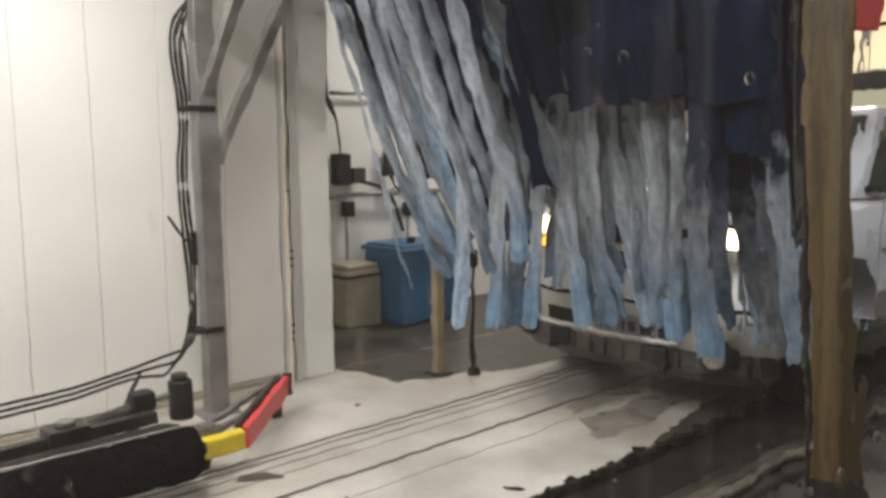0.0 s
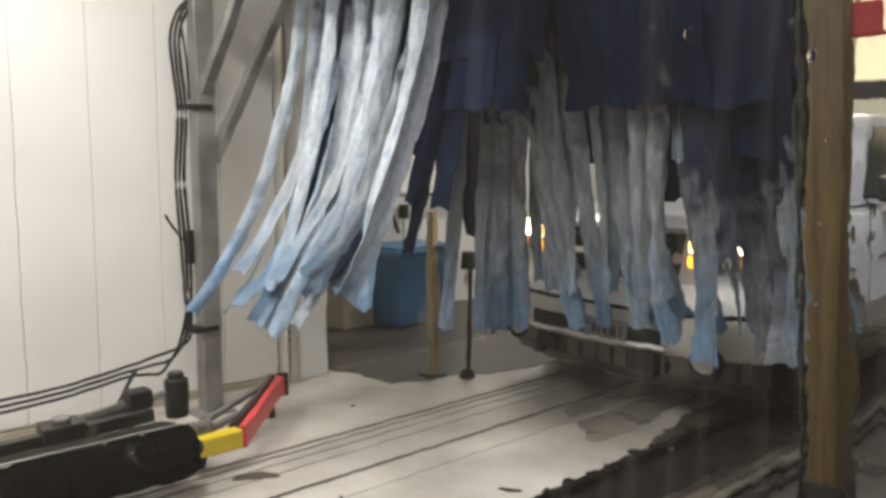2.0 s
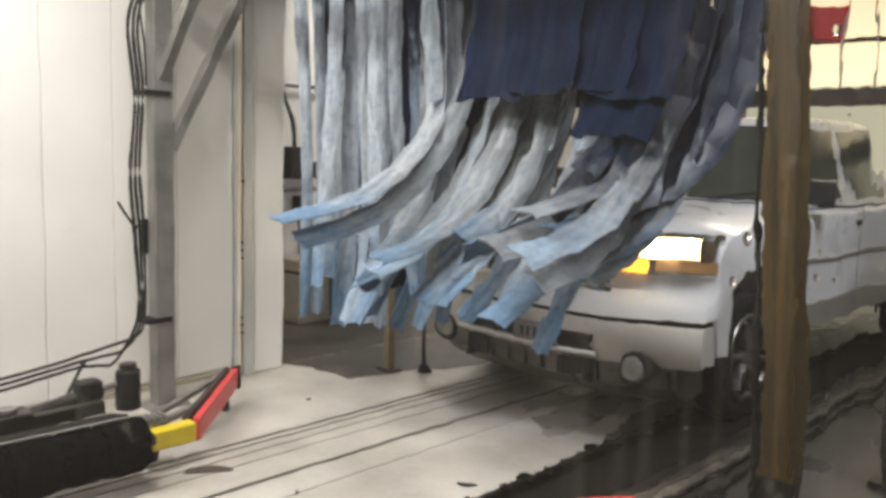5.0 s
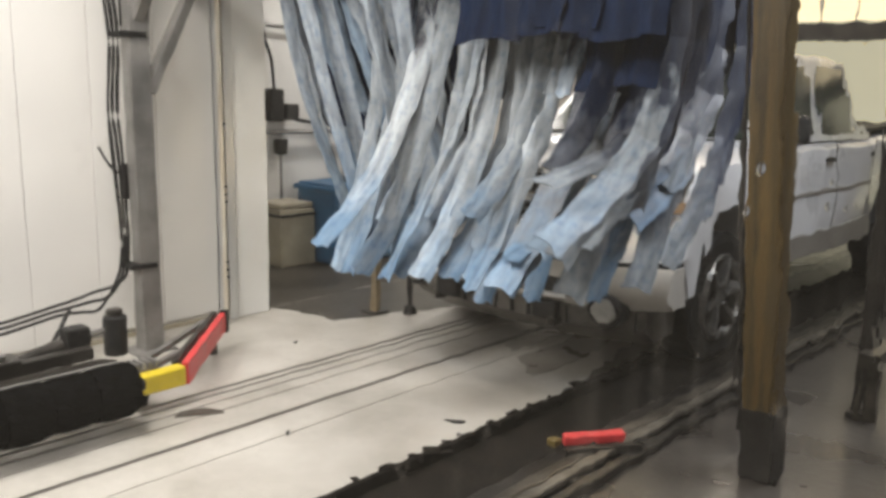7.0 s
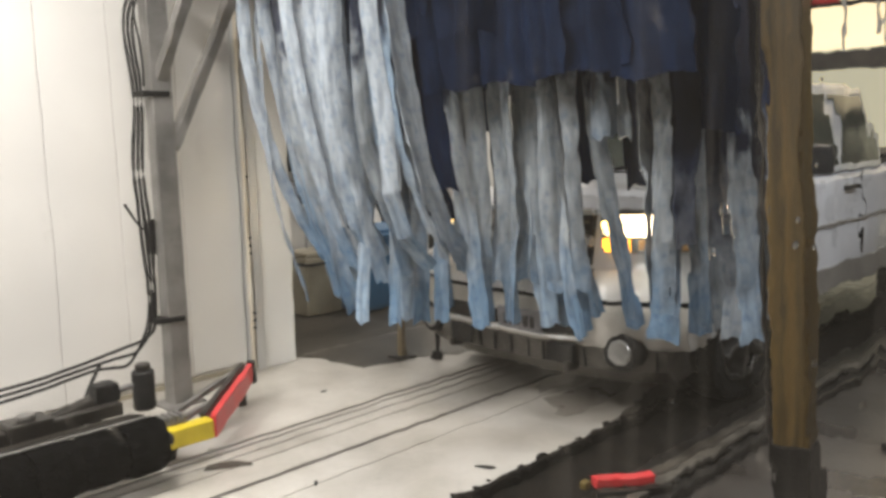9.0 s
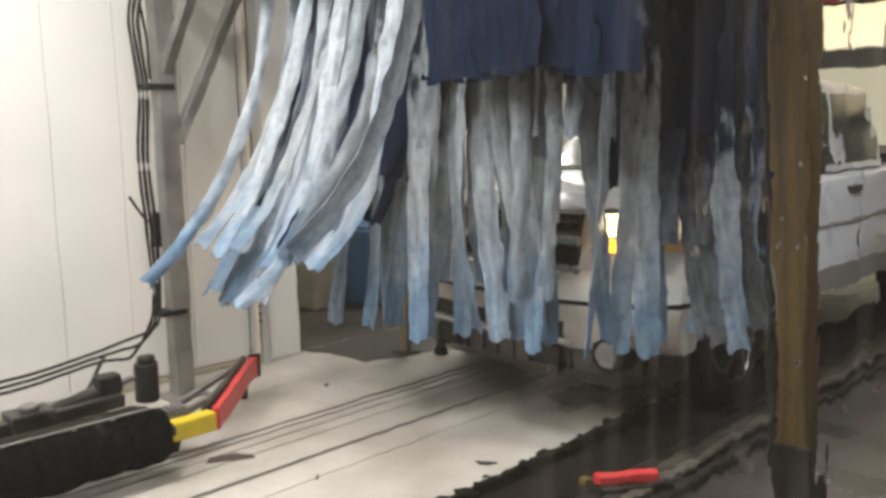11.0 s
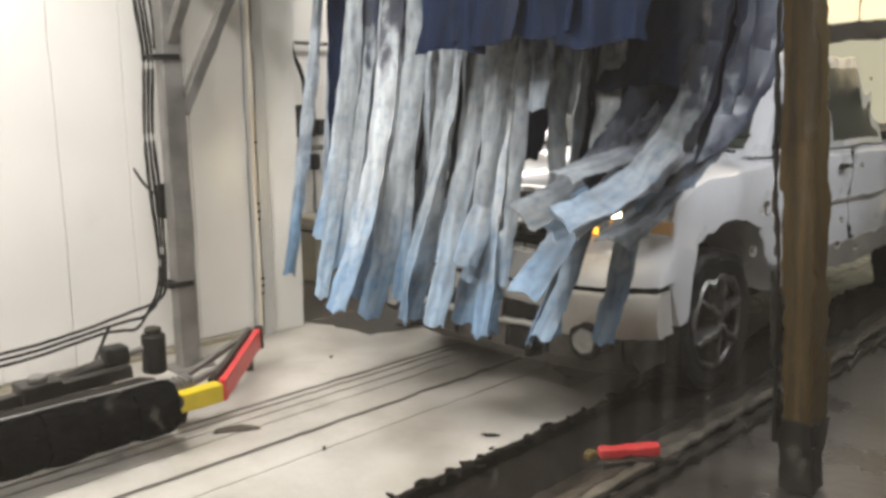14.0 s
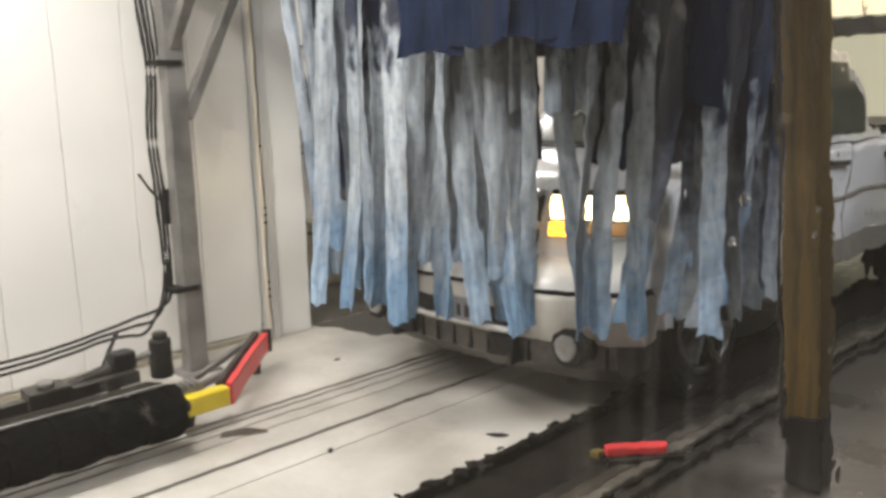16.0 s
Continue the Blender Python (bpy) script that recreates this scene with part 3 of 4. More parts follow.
def nose_loft(outline, x0, x1, n=12, reach=0.55, crown=0.0, round_ends=0.0):
    """Side outlines (y, z) set side by side from x0 to x1; points ahead of -0.3 follow the nose's bow, tops fall with the crown."""
    bm = bmesh.new()
    rings = []
    cy = sum(p[0] for p in outline) / len(outline)
    cz = sum(p[1] for p in outline) / len(outline)
    for k in range(n + 1):
        x = x0 + (x1 - x0) * k / n
        e = min(k, n - k)
        inset = round_ends * (1.0, 0.3, 0.05)[e] if e < 3 and round_ends else 0.0
        if e == 1 and round_ends:
            x = (x0 if k == 1 else x1) + (1 if k == 1 else -1) * (round_ends * 0.35) * (1 if x1 > x0 else -1)
        ring = []
        for y, z in outline:
            w = max(0.0, min(1.0, (-0.25 - y) / reach))
            yy = y + bow(x) * min(1.0, w * 1.3)
            zz = z - (crown * (abs(x) / HALF) ** 2.5 if z > 1.0 else 0)
            if inset:
                yy += inset * (1 if y < cy - 0.5 else -1 if y > cy + 0.5 else 0)
                zz += -inset if z > cz else inset * 0.3
            ring.append(bm.verts.new((x, yy, zz)))
        rings.append(ring)
    m = len(outline)
    for a, b in zip(rings, rings[1:]):
        for k in range(m):
            bm.faces.new((a[k], a[(k + 1) % m], b[(k + 1) % m], b[k]))
    bm.faces.new(rings[0][::-1])
    bm.faces.new(rings[-1])
    bmesh.ops.recalc_face_normals(bm, faces=bm.faces)
    return bm


def arch(cy, r=0.60, cz=0.38, low=0.45, n=12, ahead=0.60):
    a0 = math.asin((low - cz) / r)
    return [(cy + (r if math.cos(a) > 0 else ahead) * math.cos(a), cz + r * math.sin(a)) for a in
            (math.pi - a0 - (math.pi - 2 * a0) * k / n for k in range(n + 1))]


def quad_pane(c, t, out):
    """A pane from four corners, made thick outwards."""
    c = [Vector(p) for p in c]
    nrm = Vector(out).normalized() * t
    bm = bmesh.new()
    a, b = [bm.verts.new(p) for p in c], [bm.verts.new(p + nrm) for p in c]
    bm.faces.new(a[::-1])
    bm.faces.new(b)
    for k in range(4):
        bm.faces.new((a[k], a[(k + 1) % 4], b[(k + 1) % 4], b[k]))
    bmesh.ops.recalc_face_normals(bm, faces=bm.faces)
    return bm


truck = thing("pickup_truck", "white extended-cab pickup truck with lit headlights, wet from washing", "truck", (CAR_X, 5.02, 0.0))
# Side outline, front at negative y, round both wheel arches.
side = [(-0.80, 0.668), (-0.915, 0.672), (-0.885, 0.755), (-0.81, 0.815), (-0.79, 0.90), (-0.78, 1.00), (-0.74, 1.12), (-0.64, 1.175), (-0.2, 1.215), (0.2, 1.235), (0.55, 1.25),
        (2.62, 1.25), (2.66, 1.27), (4.55, 1.28), (4.62, 1.2), (4.62, 0.6)] + arch(3.3)[::-1] + [(2.72, 0.45), (0.58, 0.45)] + arch(0, ahead=0.72)[::-1] + [(-0.76, 0.62)]
part("body", nose_loft(side, -HALF, HALF, 16, crown=0.05, round_ends=0.045), M_PAINT, truck, smooth="angle")
part("wheel_well", box((1.24, 4.9, 0.62), (0, 1.95, 0.72)), M_BLACK, truck, "black wheel well liner")
part("underbody", box((1.2, 4.8, 0.2), (0, 1.9, 0.36), 0.02), M_DARKPLASTIC, truck)
bumper = part("bumper", nose_loft([(-0.90, 0.42), (-0.945, 0.50), (-0.935, 0.63), (-0.92, 0.648), (-0.79, 0.645), (-0.78, 0.43)], -0.985, 0.985, 14),
              M_BUMPER, truck, "off-white painted bumper", smooth="angle")
part("valance", nose_loft([(-0.80, 0.22), (-0.89, 0.30), (-0.90, 0.425), (-0.52, 0.425), (-0.52, 0.24)], -0.88, 0.88, 12), M_VALANCE, truck,
     "grey grimy lower bumper valance", smooth="angle")
for k in range(15):
    x = -0.84 + 0.12 * k
    if abs(abs(x) - 0.70) > 0.1:
        part("valance_slot", box((0.014, 0.03, 0.105), (x, -0.888 + bow(x), 0.355), 0.004), M_BLACK, truck)
part("bumper_gap", nose_loft([(-0.905, 0.642), (-0.905, 0.676), (-0.5, 0.668), (-0.5, 0.642)], -0.97, 0.97, 12), M_BLACK, truck)
part("bumper_slot", nose_loft([(-0.925, 0.475), (-0.953, 0.48), (-0.953, 0.56), (-0.925, 0.565), (-0.85, 0.52)], -0.46, 0.46, 10), M_BLACK, bumper,
     "black air slot in the bumper")
part("slot_lip", nose_loft([(-0.95, 0.452), (-0.966, 0.456), (-0.966, 0.472), (-0.95, 0.476), (-0.90, 0.46)], -0.50, 0.50, 10), M_TRIMPALE, bumper,
     "pale lower lip of the air slot")
plate = part("number_plate", box((0.31, 0.012, 0.12), (0.12, -0.97, 0.53), 0.004), M_PLATE, truck, "grey number plate with plain bars")
for k in range(5):
    part("plate_bar", box((0.028, 0.004, 0.06), (0.02 + 0.05 * k, -0.978, 0.525), 0.001), M_DARKPLASTIC, plate)
for sx in (-1, 1):
    fog = part("fog_lamp_housing", rod((sx * 0.70, -0.72, 0.41), (sx * 0.70, -0.855, 0.41), 0.098, sides=22, bevel=0.012), M_BLACK, truck)
    part("fog_lamp", rod((sx * 0.70, -0.83, 0.41), (sx * 0.70, -0.868, 0.41), 0.066, sides=20, bevel=0.012), M_FOG, fog, "unlit clear fog lamp")
    part("bumper_insert", box((0.16, 0.03, 0.11), (sx * 0.36, -0.915, 0.37), 0.01), M_BLACK, truck)
    part("tow_hook", box((0.04, 0.10, 0.05), (sx * 0.42, -0.90, 0.31), 0.012), M_DARKSTEEL, truck)
grille = part("grille", nose_loft([(-0.80, 0.80), (-0.815, 0.95), (-0.80, 1.10), (-0.70, 1.10), (-0.70, 0.80)], -0.46, 0.46, 8), M_BLACK, truck, "black grille")
for k in range(5):
    part("grille_bar", nose_loft([(-0.815, 0.835 + 0.055 * k), (-0.83, 0.845 + 0.055 * k), (-0.815, 0.855 + 0.055 * k), (-0.78, 0.845 + 0.055 * k)], -0.44, 0.44, 8), M_DARKSTEEL, grille)
part("grille_crossbar", nose_loft([(-0.83, 0.93), (-0.85, 0.95), (-0.85, 0.985), (-0.83, 1.0), (-0.78, 0.96)], -0.47, 0.47, 8), M_CHROME, grille, "chrome grille crossbar")
for zz in (0.79, 1.10):
    part("grille_frame", nose_loft([(-0.81, zz), (-0.835, zz + 0.006), (-0.835, zz + 0.03), (-0.80, zz + 0.036), (-0.74, zz + 0.02)], -0.48, 0.48, 8), M_CHROME, grille)
for k in range(9):
    part("grille_slat", box((0.008, 0.02, 0.28), (-0.40 + 0.10 * k, -0.805 + bow(0.1 * k - 0.4), 0.95)), M_DARKSTEEL, grille)
for sx in (-1, 1):
    a, b = (0.52, 0.955) if sx > 0 else (-0.955, -0.52)
    lampa = part("headlight", nose_loft([(-0.79, 0.905), (-0.81, 0.92), (-0.80, 1.10), (-0.76, 1.135), (-0.66, 1.13), (-0.66, 0.905)], a, b, 6), M_CHROME, truck,
                 "lit headlight with clear lens")
    a, b = (0.535, 0.895) if sx > 0 else (-0.895, -0.535)
    part("reflector", nose_loft([(-0.80, 0.995), (-0.817, 1.005), (-0.81, 1.10), (-0.795, 1.11), (-0.75, 1.10), (-0.75, 0.995)], a, b, 6), M_REFLECT, lampa,
         "reflector made to glow warm, standing for the headlight's glare")
    for px, wide, tall in ((0.765, 0.115, 0.052), (0.575, 0.05, 0.045)):
        bulb = bmesh.new()
        bmesh.ops.create_uvsphere(bulb, u_segments=20, v_segments=12, radius=1.0)
        bmesh.ops.transform(bulb, matrix=Matrix.Translation((sx * px, -0.808 + bow(px), 1.052)) @ pose(0, 0, 0, 0, 0, sx * 24) @ Matrix.Diagonal((wide, 0.03, tall, 1)),
                            verts=bulb.verts)
        part("bulb", bulb, M_BEAM if px > 0.7 else M_INNER, lampa, "glowing warm white bulb" if px > 0.7 else "glowing yellow inner bulb", smooth=True)
    a, b = (0.53, 0.67) if sx > 0 else (-0.67, -0.53)
    part("turn_signal", nose_loft([(-0.815, 0.915), (-0.826, 0.94), (-0.818, 0.985), (-0.78, 0.985), (-0.78, 0.915)], a, b, 5), M_AMBER, lampa, "glowing amber turn signal")
    a, b = (0.72, 0.963) if sx > 0 else (-0.963, -0.72)
    part("side_marker", nose_loft([(-0.80, 0.915), (-0.818, 0.93), (-0.81, 0.985), (-0.66, 0.985), (-0.66, 0.915)], a, b, 5), M_AMBEROFF, lampa, "orange corner marker lens")

# Cabin: a tapered shell with panes set on it.
LOW = [(-0.87, 0.52), (0.87, 0.52), (0.87, 2.62), (-0.87, 2.62)]
TOP = [(-0.70, 1.28), (0.70, 1.28), (0.70, 2.45), (-0.70, 2.45)]
bm = bmesh.new()
rings = []
for f, grow, z in ((0, 0, 1.22), (1, 0.0, 1.80), (1, -0.05, 1.835), (1, -0.2, 1.85)):
    rings.append([bm.verts.new(((l[0] + (t[0] - l[0]) * f) * (1 + grow), l[1] + (t[1] - l[1]) * f - grow * (1.2 if k < 2 else -0.8), z))
                  for k, (l, t) in enumerate(zip(LOW, TOP))])
for a, b in zip(rings, rings[1:]):
    for k in range(4):
        bm.faces.new((a[k], a[(k + 1) % 4], b[(k + 1) % 4], b[k]))
bm.faces.new(rings[0][::-1])
bm.faces.new(rings[-1])
bmesh.ops.bevel(bm, geom=[e for e in bm.edges], offset=0.025, segments=2, profile=0.6, affect="EDGES")
cabin = part("cabin", bm, M_PAINT, truck, smooth="angle")


def on_side(sx, y_low, y_top, z):
    f = (z - 1.22) / 0.58
    return Vector((sx * (0.87 - 0.17 * f + 0.002), y_low + (y_top - y_low) * f, z))


for sx in (-1, 1):
    for ya, yb, yc, yd in ((0.66, 1.60, 1.36, 1.66), (1.74, 2.46, 1.79, 2.34)):
        part("side_window", quad_pane([on_side(sx, ya, yc, 1.27), on_side(sx, yb, yd, 1.27), on_side(sx, yb, yd, 1.755), on_side(sx, ya, yc, 1.755)],
                                      0.006, (sx, 0, 0.28)), M_CARGLASS, cabin, "dark wet side window")
    mir = part("wing_mirror", box((0.17, 0.10, 0.17), (sx * 1.04, 0.74, 1.34), 0.03), M_DARKPLASTIC, truck)
    part("mirror_arm", beam((sx * 0.86, 0.76, 1.27), (sx * 1.0, 0.75, 1.3), 0.04, 0.03), M_DARKPLASTIC, mir)
    for y in (0.58, 1.68, 2.56):
        part("door_gap", box((0.006, 0.010, 0.74), (sx * (HALF + 0.0005), y, 0.87)), M_BLACK, truck)
    for y in (1.52, 2.42):
        part("door_handle", box((0.03, 0.15, 0.035), (sx * (HALF + 0.012), y, 1.12), 0.01), M_DARKPLASTIC, truck)
    part("side_moulding", box((0.012, 1.9, 0.022), (sx * (HALF + 0.005), 1.64, 0.90), 0.004), M_LOWPAINT, truck, "thin pewter side moulding")
    part("lower_side", box((0.012, 2.1, 0.16), (sx * (HALF + 0.004), 1.62, 0.545), 0.004), M_LOWPAINT, truck, "pewter lower side panel")
part("windshield", quad_pane([(-0.76, 0.575, 1.27), (0.76, 0.575, 1.27), (0.63, 1.23, 1.77), (-0.63, 1.23, 1.77)], 0.006, (0, -0.6, 0.8)), M_CARGLASS, cabin,
     "dark wet windshield")
part("rear_window", quad_pane([(-0.7, 2.61, 1.3), (0.7, 2.61, 1.3), (0.6, 2.47, 1.75), (-0.6, 2.47, 1.75)], 0.006, (0, 1, 0.3)), M_CARGLASS, cabin)
for sx in (-0.3, 0.35):
    part("wiper", beam((sx, 0.55, 1.27), (sx + 0.42, 0.66, 1.34), 0.02, 0.015), M_BLACK, truck)
part("hood_gap", box((1.5, 0.012, 0.012), (0, 0.5, 1.255)), M_BLACK, truck)
part("bed_floor", box((1.7, 1.86, 0.03), (0, 3.6, 1.29)), M_BLACK, truck, "black bed cover")


def wheel(x, y):
    w = new("wheel")
    w.parent = truck
    w.matrix_basis = pose(x, y, 0.385)
    s = 1 if x > 0 else -1
    tyre = bmesh.new()
    prof = [(0.25, -0.10), (0.33, -0.11), (0.372, -0.10), (0.385, -0.07), (0.385, 0.07), (0.372, 0.10), (0.33, 0.11), (0.25, 0.10)]
    n = 32
    rings = [[tyre.verts.new((u, r * math.cos(a), r * math.sin(a))) for r, u in prof] for a in (2 * math.pi * k / n for k in range(n))]
    for k in range(n):
        a, b = rings[k], rings[(k + 1) % n]
        for j in range(len(prof)):
            tyre.faces.new((a[j], a[(j + 1) % len(prof)], b[(j + 1) % len(prof)], b[j]))
    bmesh.ops.recalc_face_normals(tyre, faces=tyre.faces)
    part("tyre", tyre, M_BLACK, w)
    rim = rod((-0.10, 0, 0), (s * 0.06, 0, 0), 0.255, sides=32) if s > 0 else rod((0.10, 0, 0), (-0.06, 0, 0), 0.255, sides=32)
    part("rim", rim, M_DARKSTEEL, w)
    for k in range(6):
        a = math.pi / 3 * k
        c, d = math.cos(a), math.sin(a)
        part("spoke", beam((s * 0.085, 0.05 * c, 0.05 * d), (s * 0.095, 0.235 * c, 0.235 * d), 0.085, 0.03, bevel=0.01), M_RIM, w)
    lip = bmesh.new()
    for k in range(32):
        a, b = 2 * math.pi * k / 32, 2 * math.pi * (k + 1) / 32
        rod((s * 0.10, 0.245 * math.cos(a), 0.245 * math.sin(a)), (s * 0.10, 0.245 * math.cos(b), 0.245 * math.sin(b)), 0.016, lip, sides=6)
    part("rim_lip", lip, M_RIM, w)
    part("hub", rod((s * 0.05, 0, 0), (s * 0.115, 0, 0), 0.06, sides=16, bevel=0.008), M_RIM, w)
    return w


WHEELS = [(wheel(x, y), x, y) for x in (-0.845, 0.845) for y in (0.0, 3.3)]


def truck_y(t):
    for (t0, y0), (t1, y1) in zip(CAR_ROWS, CAR_ROWS[1:]):
        if t <= t1:
            return y0 + (y1 - y0) * (t - t0) / (t1 - t0)
    return CAR_ROWS[-1][1]

# ---- wash curtains ----
SEG_LEN = 0.24
# Seconds, lean of the strips at the top and at the tips, and the carrier's travel along the bay.
A_SWING = [
    (0, -26, -36, 0), (0.5, -18, -32, 0), (1, -5, -14, 0), (1.5, 7, 13, 0.04), (2, 5, 44, 0.14), (2.5, 3, 70, 0.22), (3, 2, 84, 0.26),
    (3.5, 2, 66, 0.28), (4, 1, 40, 0.3), (4.5, 0, 12, 0.3), (5, -2, 0, 0.3), (5.5, -3, -4, 0.28), (6, -6, -8, 0.2), (6.5, -14, -18, 0.1),
    (7, -22, -28, 0), (7.5, -27, -34, 0), (8, -22, -38, 0), (8.5, -6, -44, 0), (9, 2, -38, 0), (9.5, 5, -10, 0.02), (10, 6, 20, 0.06),
    (10.5, 7, 40, 0.14), (11, 8, 48, 0.22), (11.5, 10, 46, 0.32), (12, 12, 41, 0.43), (12.5, 15, 40, 0.52), (13, 14, 35, 0.54),
    (13.5, 10, 27, 0.52), (14, 5, 14, 0.5), (14.5, 1, 4, 0.48), (15, -2, 0, 0.36), (15.5, -4, -2, 0.24), (16, -4, -6, 0.12)]
B_SWING = [
    (0, -10, -16, 0.1), (0.5, -11, -15, 0.08), (1, -12, -14, 0.06), (1.5, -11, -13, 0.05), (2, -10, -20, 0.03), (2.5, -8, -12, 0.02), (3, -4, -6, 0),
    (3.5, 0, 10, 0), (4, 3, 30, 0), (4.5, 6, 54, 0), (5, 9, 76, 0), (5.5, 11, 82, 0), (6, 10, 80, 0), (6.5, 8, 70, -0.03), (7, 5, 48, -0.08),
    (7.5, 2, 18, -0.14), (8, -1, -3, -0.2), (8.5, -3, -6, -0.25), (9, -7, -10, -0.3), (9.5, -7, -9, -0.34), (10, -6, -8, -0.38), (10.5, -4, -5, -0.42),
    (11, -1, -2, -0.45), (11.5, 2, 2, -0.46), (12, 5, 8, -0.46), (12.5, 6, 14, -0.46), (13, 6, 22, -0.46), (13.5, 6, 30, -0.46), (14, 5, 22, -0.48),
    (14.5, 4, 10, -0.5), (15, 2, 4, -0.54), (15.5, 1, 0, -0.58), (16, 1, -3, -0.62)]
C_SWING = [
    (0, -8, -14, 0), (1, -9, -14, 0), (2, -8, -16, 0), (3, -3, -5, 0), (3.5, 1, 12, 0), (4, 4, 36, 0), (4.5, 9, 70, 0), (5, 14, 90, 0), (5.5, 18, 94, 0),
    (6, 18, 94, 0), (6.5, 15, 88, 0), (7, 9, 64, 0), (7.5, 3, 20, 0), (8, -1, -2, 0), (9, -6, -12, 0), (10, -6, -10, 0), (11, -2, -3, 0), (11.5, 0, 0, 0),
    (12, 3, 6, 0), (12.5, 7, 14, 0), (13, 6, 30, 0), (13.5, 9, 52, 0), (14, 13, 88, 0), (14.5, 13, 90, 0), (15, 11, 84, 0), (15.5, 5, 36, 0), (16, 2, 6, 0)]


def swing_at(table, t):
    t = max(0.0, min(16.0, t))
    for (t0, *v0), (t1, *v1) in zip(table, table[1:]):
        if t <= t1:
            f = (t - t0) / (t1 - t0)
            return [a + (b - a) * f for a, b in zip(v0, v1)]
    return table[-1][1:]


def in_truck(x, y, z, t):
    """Whether a place lies inside the truck's outline, with a little air round it."""
    yl = y - truck_y(t)
    if abs(x - CAR_X) > 1.01 or z < 0.2:
        return False
    nose = -0.97 if z < 0.68 else -0.86
    roof = 1.27 if yl < 0.55 else 1.27 + (yl - 0.55) * 0.8
    return yl > nose + bow(x - CAR_X) and z < min(roof, 1.88)


def cloth(width, length, seed, index, thick=0.005, tip=False):
    """A piece of cloth that hangs from its origin, rippled and slightly cupped."""
    rnd = random.Random(seed)
    bm = bmesh.new()
    nx, nz = (12 if width > 0.2 else 4), 5
    ph, cup, amp = rnd.uniform(0, 6), rnd.uniform(-0.012, 0.012), rnd.uniform(0.002, 0.005)
    grids = []
    for off in (-thick / 2, thick / 2):
        g = []
        for j in range(nz + 1):
            v = j / nz
            row = []
            for i in range(nx + 1):
                u = i / nx - 0.5
                y = off + (0.014 * math.sin(14 * u + ph) if width > 0.2 else cup * 4 * (u * u - 0.1)) + amp * math.sin(2 * math.pi * v + ph + 4 * u)
                row.append(bm.verts.new((u * width * (1 + 0.05 * math.sin(2 * math.pi * v + ph)), y, -v * (length + 0.014) + 0.007 + (v * v * (0.012 * math.sin(7 * u + ph) + 0.004 * (i % 2)) if tip else 0))))
            g.append(row)
        grids.append(g)
    a, b = grids
    for j in range(nz):
        for i in range(nx):
            bm.faces.new((a[j][i], a[j][i + 1], a[j + 1][i + 1], a[j + 1][i]))
            bm.faces.new((b[j][i], b[j + 1][i], b[j + 1][i + 1], b[j][i + 1]))
    for j in range(nz):
        bm.faces.new((a[j][0], a[j + 1][0], b[j + 1][0], b[j][0]))
        bm.faces.new((a[j][nx], b[j][nx], b[j + 1][nx], a[j + 1][nx]))
    for i in range(nx):
        bm.faces.new((a[0][i], b[0][i], b[0][i + 1], a[0][i + 1]))
        bm.faces.new((a[nz][i], a[nz][i + 1], b[nz][i + 1], b[nz][i]))
    bmesh.ops.recalc_face_normals(bm, faces=bm.faces)
    for f in bm.faces:
        f.smooth = True
    for e in bm.edges:
        if e.calc_face_angle(0) > 0.7:
            e.smooth = False
    uv = bm.loops.layers.uv.new("along")
    for f in bm.faces:
        for c in f.loops:
            c[uv].uv = (c.vert.co.x + 1.7 * seed, index * length - c.vert.co.z)
    return bm


CLOTHS = {}


def cloth_mesh(width, material, variant, index, tip=False):
    key = (width, material.name, variant, index, tip)
    if key not in CLOTHS:
        me = bpy.data.meshes.new("cloth")
        bm = cloth(width, SEG_LEN, variant, index, tip=tip)
        bm.to_mesh(me)
        bm.free()
        me.materials.append(material)
        CLOTHS[key] = me
    return CLOTHS[key]


STRIPS = []


def strip(curtain, x, y, z, table, material, count, width, rnd, loose=1.0):
    """One hanging strip in linked pieces: the first is the strip, the others hang on it."""
    pieces = []
    variant = rnd.randrange(7)
    for k in range(count):
        ob = new("strip" if k == 0 else "cloth_piece", cloth_mesh(width, material, variant, k, k == count - 1))
        ob.parent = pieces[0] if pieces else curtain
        pieces.append(ob)
    STRIPS.append(dict(pieces=pieces, x=x, y=y, z=z, table=table, lag=rnd.uniform(-0.25, 0.25) * loose, gain=rnd.uniform(0.15, 0.45) if table is B_SWING and rnd.random() < (0.95 if x < -3.0 else 0.5 if x < -2.8 else 0.0) else rnd.uniform(0.7, 1.15),
                       off=rnd.gauss(0, 4) * loose, side=rnd.gauss(0, 2.5) * loose, curl=rnd.gauss(0, 8) * loose, yaw=rnd.gauss(32, 22),
                       twist=rnd.uniform(-3.5, 3.5)))


def sheet(curtain, x, y, z, table, count, rnd):
    """One wide unworn navy panel of a curtain, hanging as a closed row with its neighbours."""
    strip(curtain, x, y, z, table, M_NAVY, count, 0.36, rnd)
    STRIPS[-1].update(lag=0.0, gain=1.0, off=0.0, side=rnd.uniform(-1, 1), curl=1.5, yaw=rnd.uniform(-4, 4), twist=0.0)


